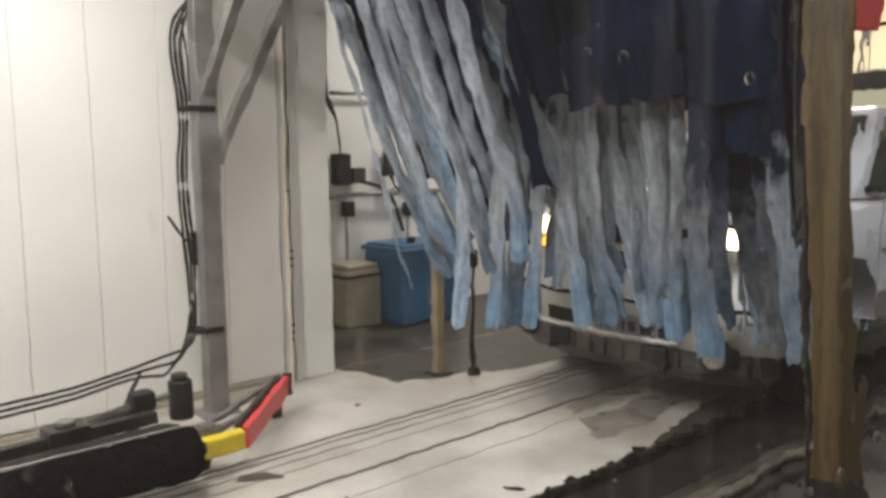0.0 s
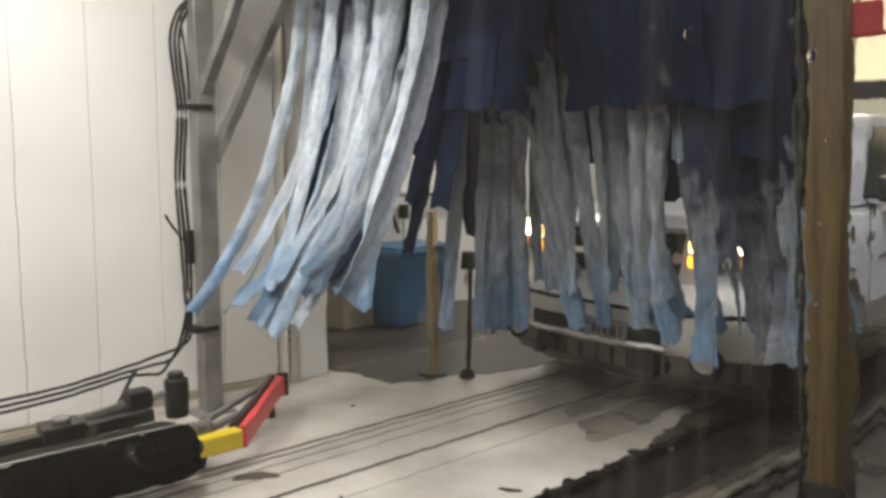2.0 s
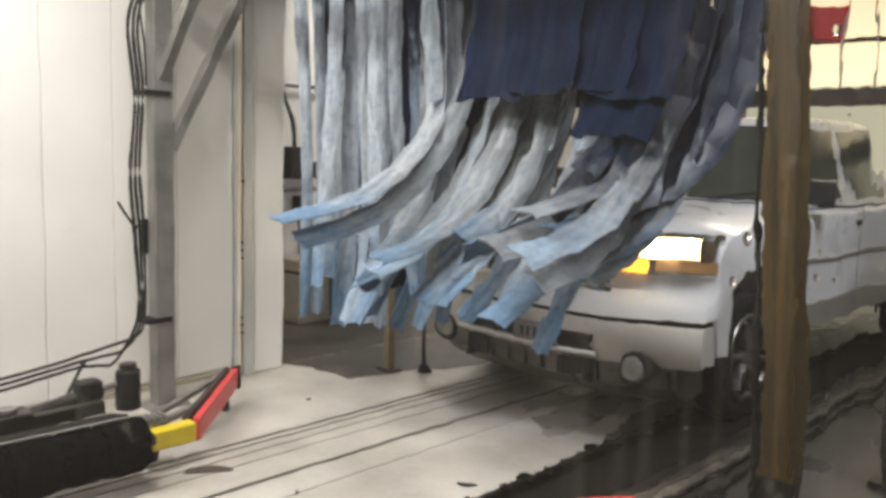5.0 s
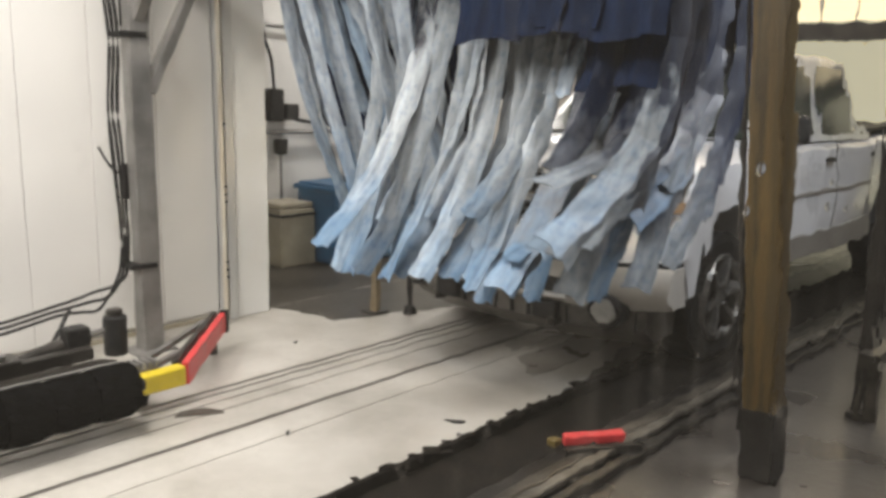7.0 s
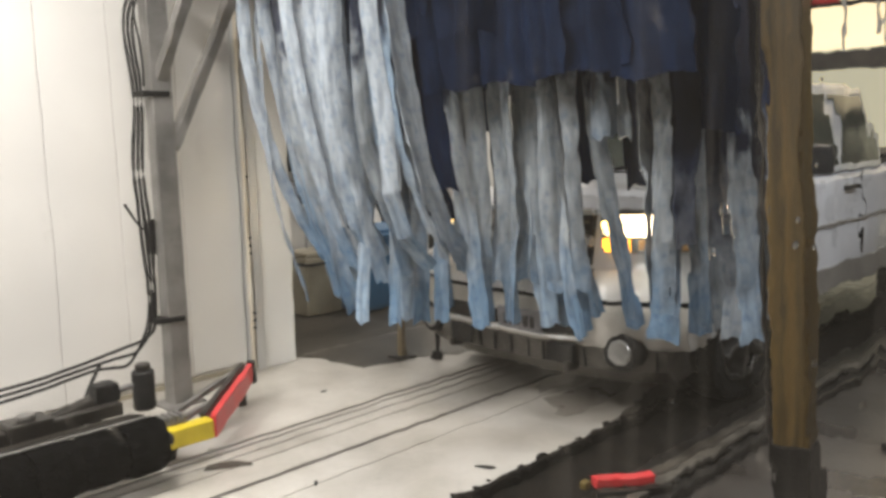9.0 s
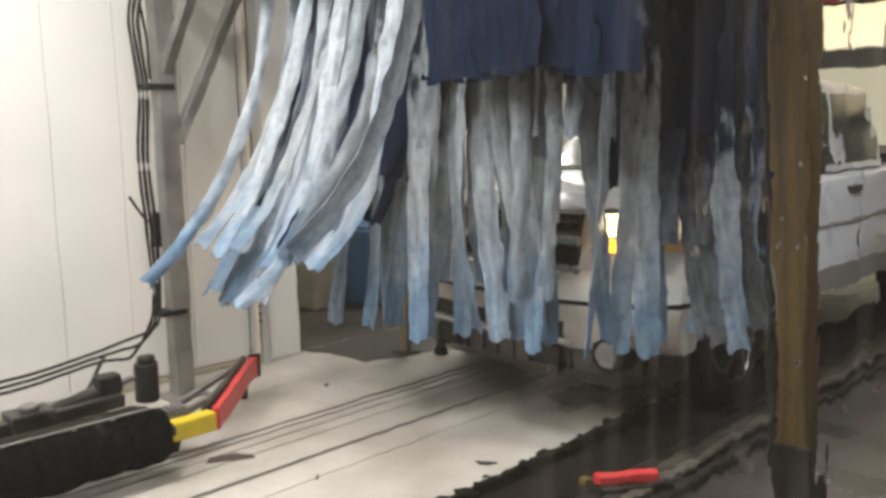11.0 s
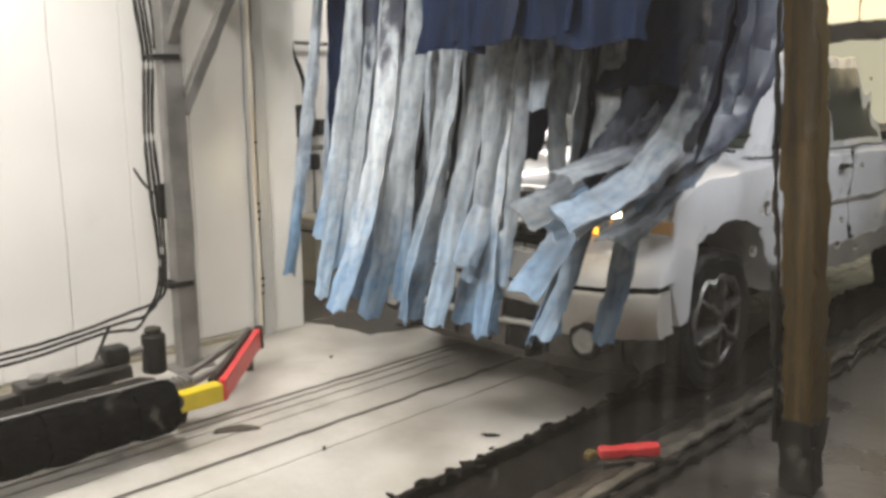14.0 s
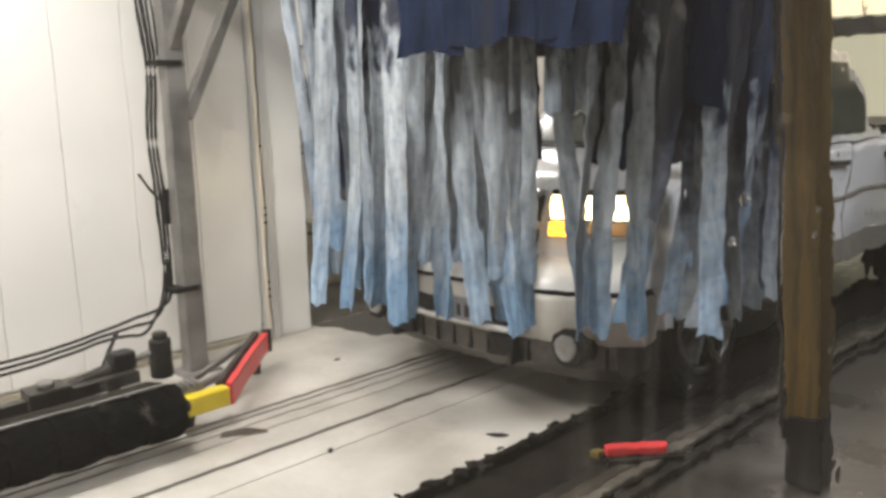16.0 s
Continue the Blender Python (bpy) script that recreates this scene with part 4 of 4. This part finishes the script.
def key_strip(s):
    rows = [[] for _ in s["pieces"]]
    n = len(s["pieces"])
    for k in range(33):
        t = k * 0.5
        top, tip, _ = swing_at(s["table"], t - s["lag"])
        travel = swing_at(s["table"], t)[2]
        p = Vector((s["x"], s["y"], s["z"]))
        first = None
        for i in range(n):
            f = (i / 9) ** 1.8 if s["table"] is A_SWING else max(0.0, (i - 3.4) / 5.6)
            a = (top + (tip - top) * f) * s["gain"] + s["off"] * (0.4 + f) + s["curl"] * math.sin(1.7 * t + 1.2 * i + s["x"] * 9) * f
            a = min(a, 82)
            lat = s["side"] * (0.5 + f) + 3 * math.sin(1.1 * t + s["x"] * 7 + 0.6 * i)
            for _ in range(26):
                r = Euler((radians(-a), radians(lat), 0)).to_matrix()
                q = p + r @ Vector((0, 0, -SEG_LEN))
                if q.z > 0.10 and not in_truck(q.x, q.y + travel, q.z, t):
                    break
                a += 6
            m = Matrix.Translation(p) @ r.to_4x4() @ pose(0, 0, 0, 0, 0, s["yaw"] + s["twist"] * i)
            if first is None:
                first = m
                rows[0].append((t, m))
            else:
                rows[i].append((t, first.inverted() @ m))
            p = q
    for ob, r in zip(s["pieces"], rows):
        walk(ob, r)


def curtain(label, y, x0, x1):
    c = thing("wash_curtain", label, "curtain", (0, 0, 0), group="wash curtains")
    part("carrier_beam", box((x1 - x0 + 0.2, 0.10, 0.08), ((x0 + x1) / 2, y, 2.99), 0.01), M_DARKSTEEL, c)
    for x in (x0 + 0.2, x1 - 0.2):
        part("hanger", rod((x, y, 3.03), (x, y, CEIL_Z), 0.025), M_DARKSTEEL, c)
    return c


rnd = random.Random(7)
front = curtain("blue and pale worn cloth strips swinging from a beam", 2.68, -4.1, -1.9)
rear = curtain("navy and grey wet cloth strips swinging from a beam", 3.55, -3.75, -1.7)


for k in range(5):
    sheet(front, -3.93 + 0.235 * k, 2.79, 2.96, A_SWING, 4, rnd)
for k in range(4):
    sheet(rear, -2.47 + 0.24 * k, 3.03, 2.98 + rnd.uniform(-0.05, 0.03), B_SWING, 5, rnd)
for k in range(4):
    sheet(rear, -3.5 + 0.24 * k, 3.76, 2.98, B_SWING, 5 + k % 2, rnd)
for k in range(3):
    sheet(front, -3.9 + 0.3 * k, 2.95, 2.97, A_SWING, 6, rnd)
for k in range(20):
    x = -4.02 + 1.08 * k / 19 + rnd.uniform(-0.03, 0.03)
    strip(front, x, 2.56 + 0.10 * (k % 3), 2.95, A_SWING, BLUE_STRIPS[k % 6], rnd.choice((9, 9, 10, 10)),
          rnd.choice((0.105, 0.085, 0.07)), rnd)
for k in range(13):
    strip(front, -4.04 + 1.12 * k / 12, 2.84 + 0.05 * (k % 2), 2.95, A_SWING, M_NAVY, rnd.choice((6, 7, 8, 9)), rnd.choice((0.13, 0.10)), rnd, 0.7)
for k in range(6):
    strip(front, -2.86 + 0.12 * k, 2.80, 2.95, A_SWING, M_NAVY, rnd.choice((3, 4, 5)), 0.14, rnd, 0.6)
for k in range(31):
    x = -3.42 + 1.34 * (k / 30) ** 0.9 + rnd.uniform(-0.025, 0.025)
    strip(rear, x, 3.24 + 0.09 * (k % 4), 2.95, B_SWING, rnd.choice(GREY_STRIPS), 6 if k in (25, 27, 29, 30) else rnd.choice((9, 9, 10, 10)),
          rnd.choice((0.105, 0.085, 0.065)), rnd)
for k in range(14):
    strip(rear, -3.6 + 1.66 * k / 13, (3.66, 3.62, 3.72)[k % 3], 2.95, B_SWING, M_NAVY, rnd.choice((5, 5, 6, 7)), rnd.choice((0.14, 0.11)), rnd, 0.6)
for k in range(3):
    strip(rear, -1.985 + 0.05 * k, 3.40 + 0.1 * k, 2.95, B_SWING, GREY_STRIPS[2], 10, 0.09, rnd)
for k in range(6):
    strip(rear, -3.76 + 0.08 * k, 3.42 + 0.07 * (k % 3), 2.95, B_SWING, M_NAVY, rnd.choice((7, 8, 8)), rnd.choice((0.13, 0.10)), rnd, 0.8)
side_row = curtain("long dark navy and grey cloth strips hanging beside the truck", 3.6, -2.1, -1.6)
for k in range(2):
    sheet(side_row, -1.99 + 0.17 * k, 3.24, 2.97, C_SWING, 5 + k, rnd)
for k in range(11):
    x = -1.94 + 0.2 * k / 10 + rnd.uniform(-0.01, 0.01)
    strip(side_row, x, 3.40 + 0.09 * (k % 5), 2.95, C_SWING, DARK_STRIPS[k % 3], 10 if k > 6 else rnd.choice((6, 7)), rnd.choice((0.11, 0.09, 0.07)), rnd, 0.8)
for k in range(14):
    strip(side_row, -1.95 + 0.017 * k, 3.30 + 0.17 * (k % 6), 2.95, C_SWING, DARK_STRIPS[(0, 2, 0, 2, 1)[k % 5]], rnd.choice((8, 9, 10)),
          rnd.choice((0.13, 0.11, 0.09)), rnd, 0.8)

# ---- left frame post, its braces and cables ----
post = thing("frame_post", "grey steel frame post with two diagonal braces beside the wall", "post", (-4.5, 2.28, 0))
part("column", box((0.10, 0.12, 2.55), (0, 0, 1.275), 0.008), M_STEEL, post)
part("foot_plate", box((0.2, 0.24, 0.016), (0, 0, 0.008), 0.003), M_STEEL, post)
part("top_beam", beam((-0.02, 0.02, 2.52), (2.6, 0.02, 2.62), 0.09, 0.09), M_STEEL, post)
part("brace", beam((0.03, 0.0, 1.90), (0.60, 0.0, 2.56), 0.06, 0.06), M_STEEL, post)
part("brace", beam((0.0, 0.06, 1.50), (0.0, 0.62, 2.60), 0.075, 0.06), M_STEEL, post)
part("rear_beam", beam((0.0, 0.0, 2.60), (0.0, 1.0, 2.62), 0.09, 0.09), M_STEEL, post)
for z in (1.81, 0.52):
    part("cable_clamp", box((0.13, 0.16, 0.03), (0.0, -0.045, z), 0.005), M_BLACK, post, "black cable clamp")
part("conduit", rod((-0.06, -0.07, 0.9), (-0.06, -0.07, 1.1), 0.022), M_BLACK, post)

cables = thing("cable_bundle", "black hoses and cables strapped to the frame post", "cable", (0, 0, 0))
for k in range(3):
    o = 0.026 * k
    part("hose", tube([(-4.50 - o, 2.40, 2.45), (-4.52, 2.26 - o, 2.40), (-4.53, 2.17 - o, 2.2), (-4.52 + 0.004 * k, 2.19 - o, 1.8), (-4.53, 2.17 - o, 1.4),
                       (-4.52, 2.185 - o, 1.0), (-4.52, 2.18 - o * 0.8, 0.55), (-4.53, 2.13 - 2.2 * o, 0.43 - 2.4 * o), (-4.56, 1.96 - o, 0.38 - 1.8 * o),
                       (-4.58, 1.75 + o, 0.335 - o), (-4.60, 1.45, 0.29 - 1.2 * o), (-4.62, 1.05, 0.27 - 1.3 * o), (-4.64, 0.5, 0.255 - 1.5 * o),
                       (-4.66, -0.6, 0.23 - 1.5 * o)], 0.0095), M_BLACK, cables)
part("loop", tube([(-4.46, 2.2, 2.42), (-4.44, 2.14, 2.3), (-4.47, 2.18, 2.05), (-4.5, 2.2, 1.85)], 0.007), M_BLACK, cables)
part("tail", tube([(-4.53, 2.15, 1.05), (-4.54, 2.10, 1.12), (-4.56, 2.06, 1.2)], 0.008), M_BLACK, cables)
part("floor_hose", tube([(-4.55, 1.85, 0.33), (-4.45, 1.72, 0.2), (-4.3, 1.55, 0.05), (-4.3, 1.2, 0.02), (-4.25, 0.8, 0.02), (-4.0, 0.6, 0.02)], 0.011), M_BLACK, cables)

# ---- tyre brush with its guide ----
brush = thing("tyre_brush", "long black bristle tyre brush with frothy edges on a low frame", "brush", (-3.5, 0, 0))
for k in range(14):
    y1 = 1.66 - 0.19 * k
    bm = bmesh.new()
    n = 40
    rnd2 = random.Random(k)
    fat = rnd2.uniform(0.96, 1.04)
    rings = []
    for j in range(7):
        yy = y1 - 0.184 * j / 6
        rr = (0.114, 0.121, 0.124, 0.125, 0.124, 0.121, 0.115)[j] * fat
        rings.append([bm.verts.new((w * math.cos(a), yy + rnd2.uniform(-0.008, 0.008), 0.195 + w * math.sin(a)))
                      for a, w in ((2 * math.pi * i / n, rr * (1 + rnd2.uniform(-0.03, 0.02))) for i in range(n))])
    for a, b in zip(rings, rings[1:]):
        for i in range(n):
            bm.faces.new((a[i], a[(i + 1) % n], b[(i + 1) % n], b[i]))
    bm.faces.new(rings[0][::-1])
    bm.faces.new(rings[-1])
    bmesh.ops.recalc_face_normals(bm, faces=bm.faces)
    part("bristle_ring", bm, M_BRISTLE, brush)
part("shaft", rod((0, 1.72, 0.195), (0, -1.08, 0.195), 0.03), M_DARKSTEEL, brush)
part("top_plate", box((0.16, 2.6, 0.012), (-0.075, 0.30, 0.318), 0.004, turn=pose(0, 0, 0, 0, -12, 0)), M_MUCK, brush)
# Thin pale rod added to draw the highlight line along the top edge.
part("edge_strip", rod((0.005, 1.6, 0.327), (0.005, -0.98, 0.327), 0.007, sides=8), M_STEEL, brush, "pale steel rod standing for the wet highlight on the edge")
part("frame_tube", beam((-0.30, 1.62, 0.30), (-0.30, -0.6, 0.26), 0.06, 0.06), M_DARKSTEEL, brush)
part("ram", rod((-0.34, 1.16, 0.27), (-0.42, 1.66, 0.345), 0.038, bevel=0.006), M_DARKSTEEL, brush, "dark pneumatic ram")
part("ram_rod", rod((-0.42, 1.64, 0.343), (-0.43, 1.80, 0.36), 0.016), M_STEEL, brush)
part("valve_block", box((0.10, 0.11, 0.09), (-0.37, 1.58, 0.37), 0.012), M_BLACK, brush)
part("motor", rod((-0.42, 1.80, 0.22), (-0.42, 1.80, 0.42), 0.058, sides=20, bevel=0.012), M_BLACK, brush, "black motor housing")
part("motor_cap", rod((-0.42, 1.80, 0.42), (-0.42, 1.80, 0.455), 0.04, sides=16, bevel=0.01), M_DARKSTEEL, brush)
part("junction_box", box((0.15, 0.18, 0.08), (-0.30, 1.20, 0.315), 0.01), M_DARKSTEEL, brush)
part("box_lid", rod((-0.30, 1.20, 0.355), (-0.30, 1.20, 0.378), 0.04, bevel=0.005), M_STEEL, brush)
for y in (1.5, 0.6, -0.3):
    part("leg", beam((-0.30, y, 0.0), (-0.30, y, 0.28), 0.05, 0.05), M_DARKSTEEL, brush)

guide = thing("wheel_guide", "red flared wheel guide with a yellow corner block", "wheel guide", (-3.57, 1.855, 0), group="wheel guides")
part("corner_block", box((0.08, 0.23, 0.095), (-0.02, -0.0, 0.158), 0.012), M_YELLOW, guide, "yellow corner block")
part("flare_rail", beam((-0.02, 0.13, 0.155), (-0.60, 0.71, 0.185), 0.035, 0.115, bevel=0.008), M_RED, guide, "red plastic flare rail")
part("flare_cap", box((0.05, 0.04, 0.135), (-0.605, 0.72, 0.186), 0.006, turn=pose(0, 0, 0, 0, 0, 45)), M_BLACK, guide)
part("backing_bar", beam((-0.07, 0.10, 0.19), (-0.64, 0.68, 0.222), 0.03, 0.05), M_DARKSTEEL, guide)
part("stay", beam((-0.12, -0.12, 0.2), (-0.60, 0.60, 0.21), 0.03, 0.03), M_STEEL, guide)
part("stay", beam((-0.16, -0.05, 0.16), (-0.40, 0.42, 0.16), 0.035, 0.03), M_STEEL, guide)
part("foot", beam((-0.16, -0.04, 0.0), (-0.10, -0.04, 0.14), 0.05, 0.05), M_DARKSTEEL, guide)
part("foot", beam((-0.60, 0.64, 0.0), (-0.60, 0.64, 0.16), 0.04, 0.04), M_DARKSTEEL, guide)
for k in range(5):
    part("cleat", box((0.10, 0.016, 0.03), (-0.09, -0.13 + 0.03 * k, 0.235), 0.003), M_STEEL, guide)

guide2 = thing("wheel_guide", "small red wheel guide beside the conveyor rail", "wheel guide", (-1.845, 2.91, 0), group="wheel guides")
part("flare_rail", beam((-0.08, -0.10, 0.08), (0.085, 0.12, 0.08), 0.055, 0.04, bevel=0.008), M_RED, guide2, "red plastic flare rail")
part("corner_block", box((0.04, 0.05, 0.035), (-0.105, -0.13, 0.07), 0.008), M_OCHRE, guide2, "dirty yellow corner block")
part("backing_bar", beam((-0.03, -0.15, 0.05), (0.16, 0.12, 0.05), 0.03, 0.04), M_DARKSTEEL, guide2)
part("foot", beam((0.0, 0.0, 0.0), (0.0, 0.0, 0.07), 0.05, 0.05), M_DARKSTEEL, guide2)

# ---- posts beside the conveyor ----
rust = thing("frame_post", "brown rust-stained frame post leaning slightly, with a dark wet foot", "post", (-1.237, 3.239, 0))
rust.matrix_basis = pose(-1.237, 3.239, 0) @ Matrix.Rotation(radians(3.0), 4, Vector((0.37, -0.93, 0)))
part("column", box((0.13, 0.13, CEIL_Z - 0.3), (0, 0, 0.3 + (CEIL_Z - 0.3) / 2), 0.008), M_RUST, rust)
part("boot", box((0.142, 0.142, 0.30), (0, 0, 0.155), 0.01), M_DARKSTEEL, rust, "dark wet steel foot")
part("drip_pipe", rod((-0.085, -0.06, 0.2), (-0.085, -0.06, CEIL_Z - 0.02), 0.012), M_DARKSTEEL, rust)
sign = thing("warning_sign", "small red warning box fixed to the frame post", "sign", (-1.292, 3.300, 2.064), 22)
part("panel", box((0.20, 0.035, 0.13), (0, 0, 0), 0.01), M_RED, sign)
part("bracket", box((0.14, 0.03, 0.04), (-0.14, 0.01, 0.0), 0.005), M_DARKSTEEL, sign)
thin = thing("pipe_post", "thin dark upright pipe beside the conveyor", "pipe", (-1.15, 4.25, 0))
part("pipe", rod((0, 0, 0), (0, 0, CEIL_Z), 0.022), M_DARKSTEEL, thin)
part("base", box((0.12, 0.12, 0.03), (0, 0, 0.015), 0.005), M_DARKSTEEL, thin)
barrier = thing("guard_rail", "low dark steel guard rail on the walkway", "rail", (-1.1, 5.0, 0))
part("bar", beam((0, -0.9, 0.32), (0, 3.5, 0.32), 0.06, 0.08), M_RAIL, barrier)
for y in (-0.8, 0.6, 2.0, 3.4):
    part("upright", beam((0, y, 0), (0, y, 0.3), 0.06, 0.06), M_RAIL, barrier)

# ---- plant room ----
tub = thing("plastic_tub", "tall blue plastic chemical tub standing by the wall", "tub", (-5.80, 4.92, 0))
part("body", box((0.56, 0.72, 0.66), (0, 0, 0.33), 0.05, seg=3), M_BLUE, tub)
part("rim", box((0.60, 0.76, 0.05), (0, 0, 0.665), 0.02), M_BLUE, tub)
part("lid", box((0.52, 0.68, 0.03), (0, 0, 0.70), 0.012), M_BLUE, tub)
part("bung", rod((0.1, -0.1, 0.71), (0.1, -0.1, 0.77), 0.04, sides=12, bevel=0.006), M_BLACK, tub)
bench = thing("equipment_base", "low beige equipment base under the pipes", "cabinet", (-5.98, 4.36, 0))
part("box", box((0.36, 0.36, 0.5), (0, 0, 0.25), 0.015), M_BEIGE, bench)
part("shelf", box((0.38, 0.38, 0.025), (0, 0, 0.45), 0.005), M_DARKSTEEL, bench)
part("lid", box((0.34, 0.34, 0.05), (0, 0, 0.53), 0.015), M_BEIGE, bench)
pipes = thing("wall_pipe", "grey pipe run with black valves on the white wall", "pipe", (BACK_X, 4.8, 0))
part("main_pipe", rod((0.08, -0.7, 1.15), (0.08, 1.6, 1.13), 0.022), M_STEEL, pipes)
part("upper_pipe", rod((0.06, -0.5, 2.05), (0.06, 1.0, 2.05), 0.016), M_DARKSTEEL, pipes)
part("drop_pipe", rod((0.08, -0.38, 0.3), (0.08, -0.38, 1.0), 0.014), M_STEEL, pipes)
part("drop_pipe", rod((0.08, 0.34, 0.7), (0.08, 0.34, 0.95), 0.012), M_STEEL, pipes)
part("valve", box((0.10, 0.10, 0.14), (0.09, -0.38, 1.02), 0.02), M_BLACK, pipes)
part("valve", box((0.09, 0.08, 0.14), (0.09, 0.34, 0.98), 0.02), M_BLACK, pipes)
part("controller", box((0.12, 0.13, 0.28), (0.08, -0.44, 1.38), 0.015), M_BLACK, pipes)
part("gauge_box", box((0.12, 0.15, 0.14), (0.09, -0.28, 1.32), 0.02), M_DARKPLASTIC, pipes)
part("valve", box((0.08, 0.08, 0.24), (0.07, 0.12, 1.42), 0.01), M_DARKPLASTIC, pipes)
for k in range(3):
    part("clip", box((0.05, 0.03, 0.06), (0.06, -0.55 + 0.7 * k, 1.15), 0.005), M_DARKSTEEL, pipes)
part("hose", tube([(0.09, -0.44, 1.5), (0.10, -0.47, 1.75), (0.06, -0.53, 2.0), (0.06, -0.6, 2.4)], 0.018), M_BLACK, pipes)
part("hose", tube([(0.12, -0.24, 1.26), (0.18, -0.05, 1.20), (0.22, 0.05, 1.05), (0.30, 0.1, 0.8)], 0.017), M_BLACK, pipes)
part("hose", tube([(0.07, 0.12, 1.3), (0.10, 0.16, 1.2), (0.10, 0.28, 1.16)], 0.014), M_BLACK, pipes)
stand = thing("nozzle_stand", "tan steel nozzle post at the plant room opening", "post", (-4.22, 3.82, 0))
part("post", box((0.055, 0.055, 1.15), (0, 0, 0.575), 0.006), M_TAN, stand)
part("foot", box((0.14, 0.14, 0.015), (0, 0, 0.0075), 0.003), M_DARKSTEEL, stand)
part("nozzle", rod((0.0, 0, 0.9), (0.07, 0.03, 0.9), 0.015), M_DARKSTEEL, stand)
prop = thing("sensor_stand", "thin black sensor stand with a heavy foot", "stand", (-4.02, 3.97, 0))
part("pole", rod((0, 0, 0.05), (0, 0, 0.78), 0.016), M_BLACK, prop)
part("foot", rod((0, 0, 0), (0, 0, 0.06), 0.055, sides=14, r2=0.035, bevel=0.006), M_BLACK, prop)
part("head", box((0.06, 0.06, 0.12), (0, 0, 0.82), 0.01), M_BLACK, prop)

# ---- scraps on the floor ----
for k, (x, y, s) in enumerate([(-2.50, 2.76, 0.045), (-4.02, 2.98, 0.02), (-2.95, 2.12, 0.025)]):
    scrap = thing("cloth_scrap", "small dark torn cloth scrap lying on the floor", "scrap", (x, y, 0.002), 35 + 50 * k, group="scraps on the floor")
    rnd4 = random.Random(k)
    shape = [(s * rnd4.uniform(0.6, 1.2) * math.cos(a), 0.35 * s * rnd4.uniform(0.5, 1.3) * math.sin(a)) for a in (2 * math.pi * i / 11 for i in range(11))]
    part("scrap", extrude_outline(shape, 0.006, "z"), M_BLACK, scrap)


def motions():
    walk(truck, [(t, pose(CAR_X, y, 0)) for t, y in CAR_ROWS])
    for w, x, y in WHEELS:
        walk(w, [(t, pose(x, y, 0.385, math.degrees((CAR_ROWS[0][1] - yy) / 0.385), 0, 0)) for t, yy in CAR_ROWS])
    walk(front, [(k * 0.5, pose(0, swing_at(A_SWING, k * 0.5)[2], 0)) for k in range(33)])
    walk(rear, [(k * 0.5, pose(0, swing_at(B_SWING, k * 0.5)[2], 0)) for k in range(33)])
    for s in STRIPS:
        key_strip(s)


motions()
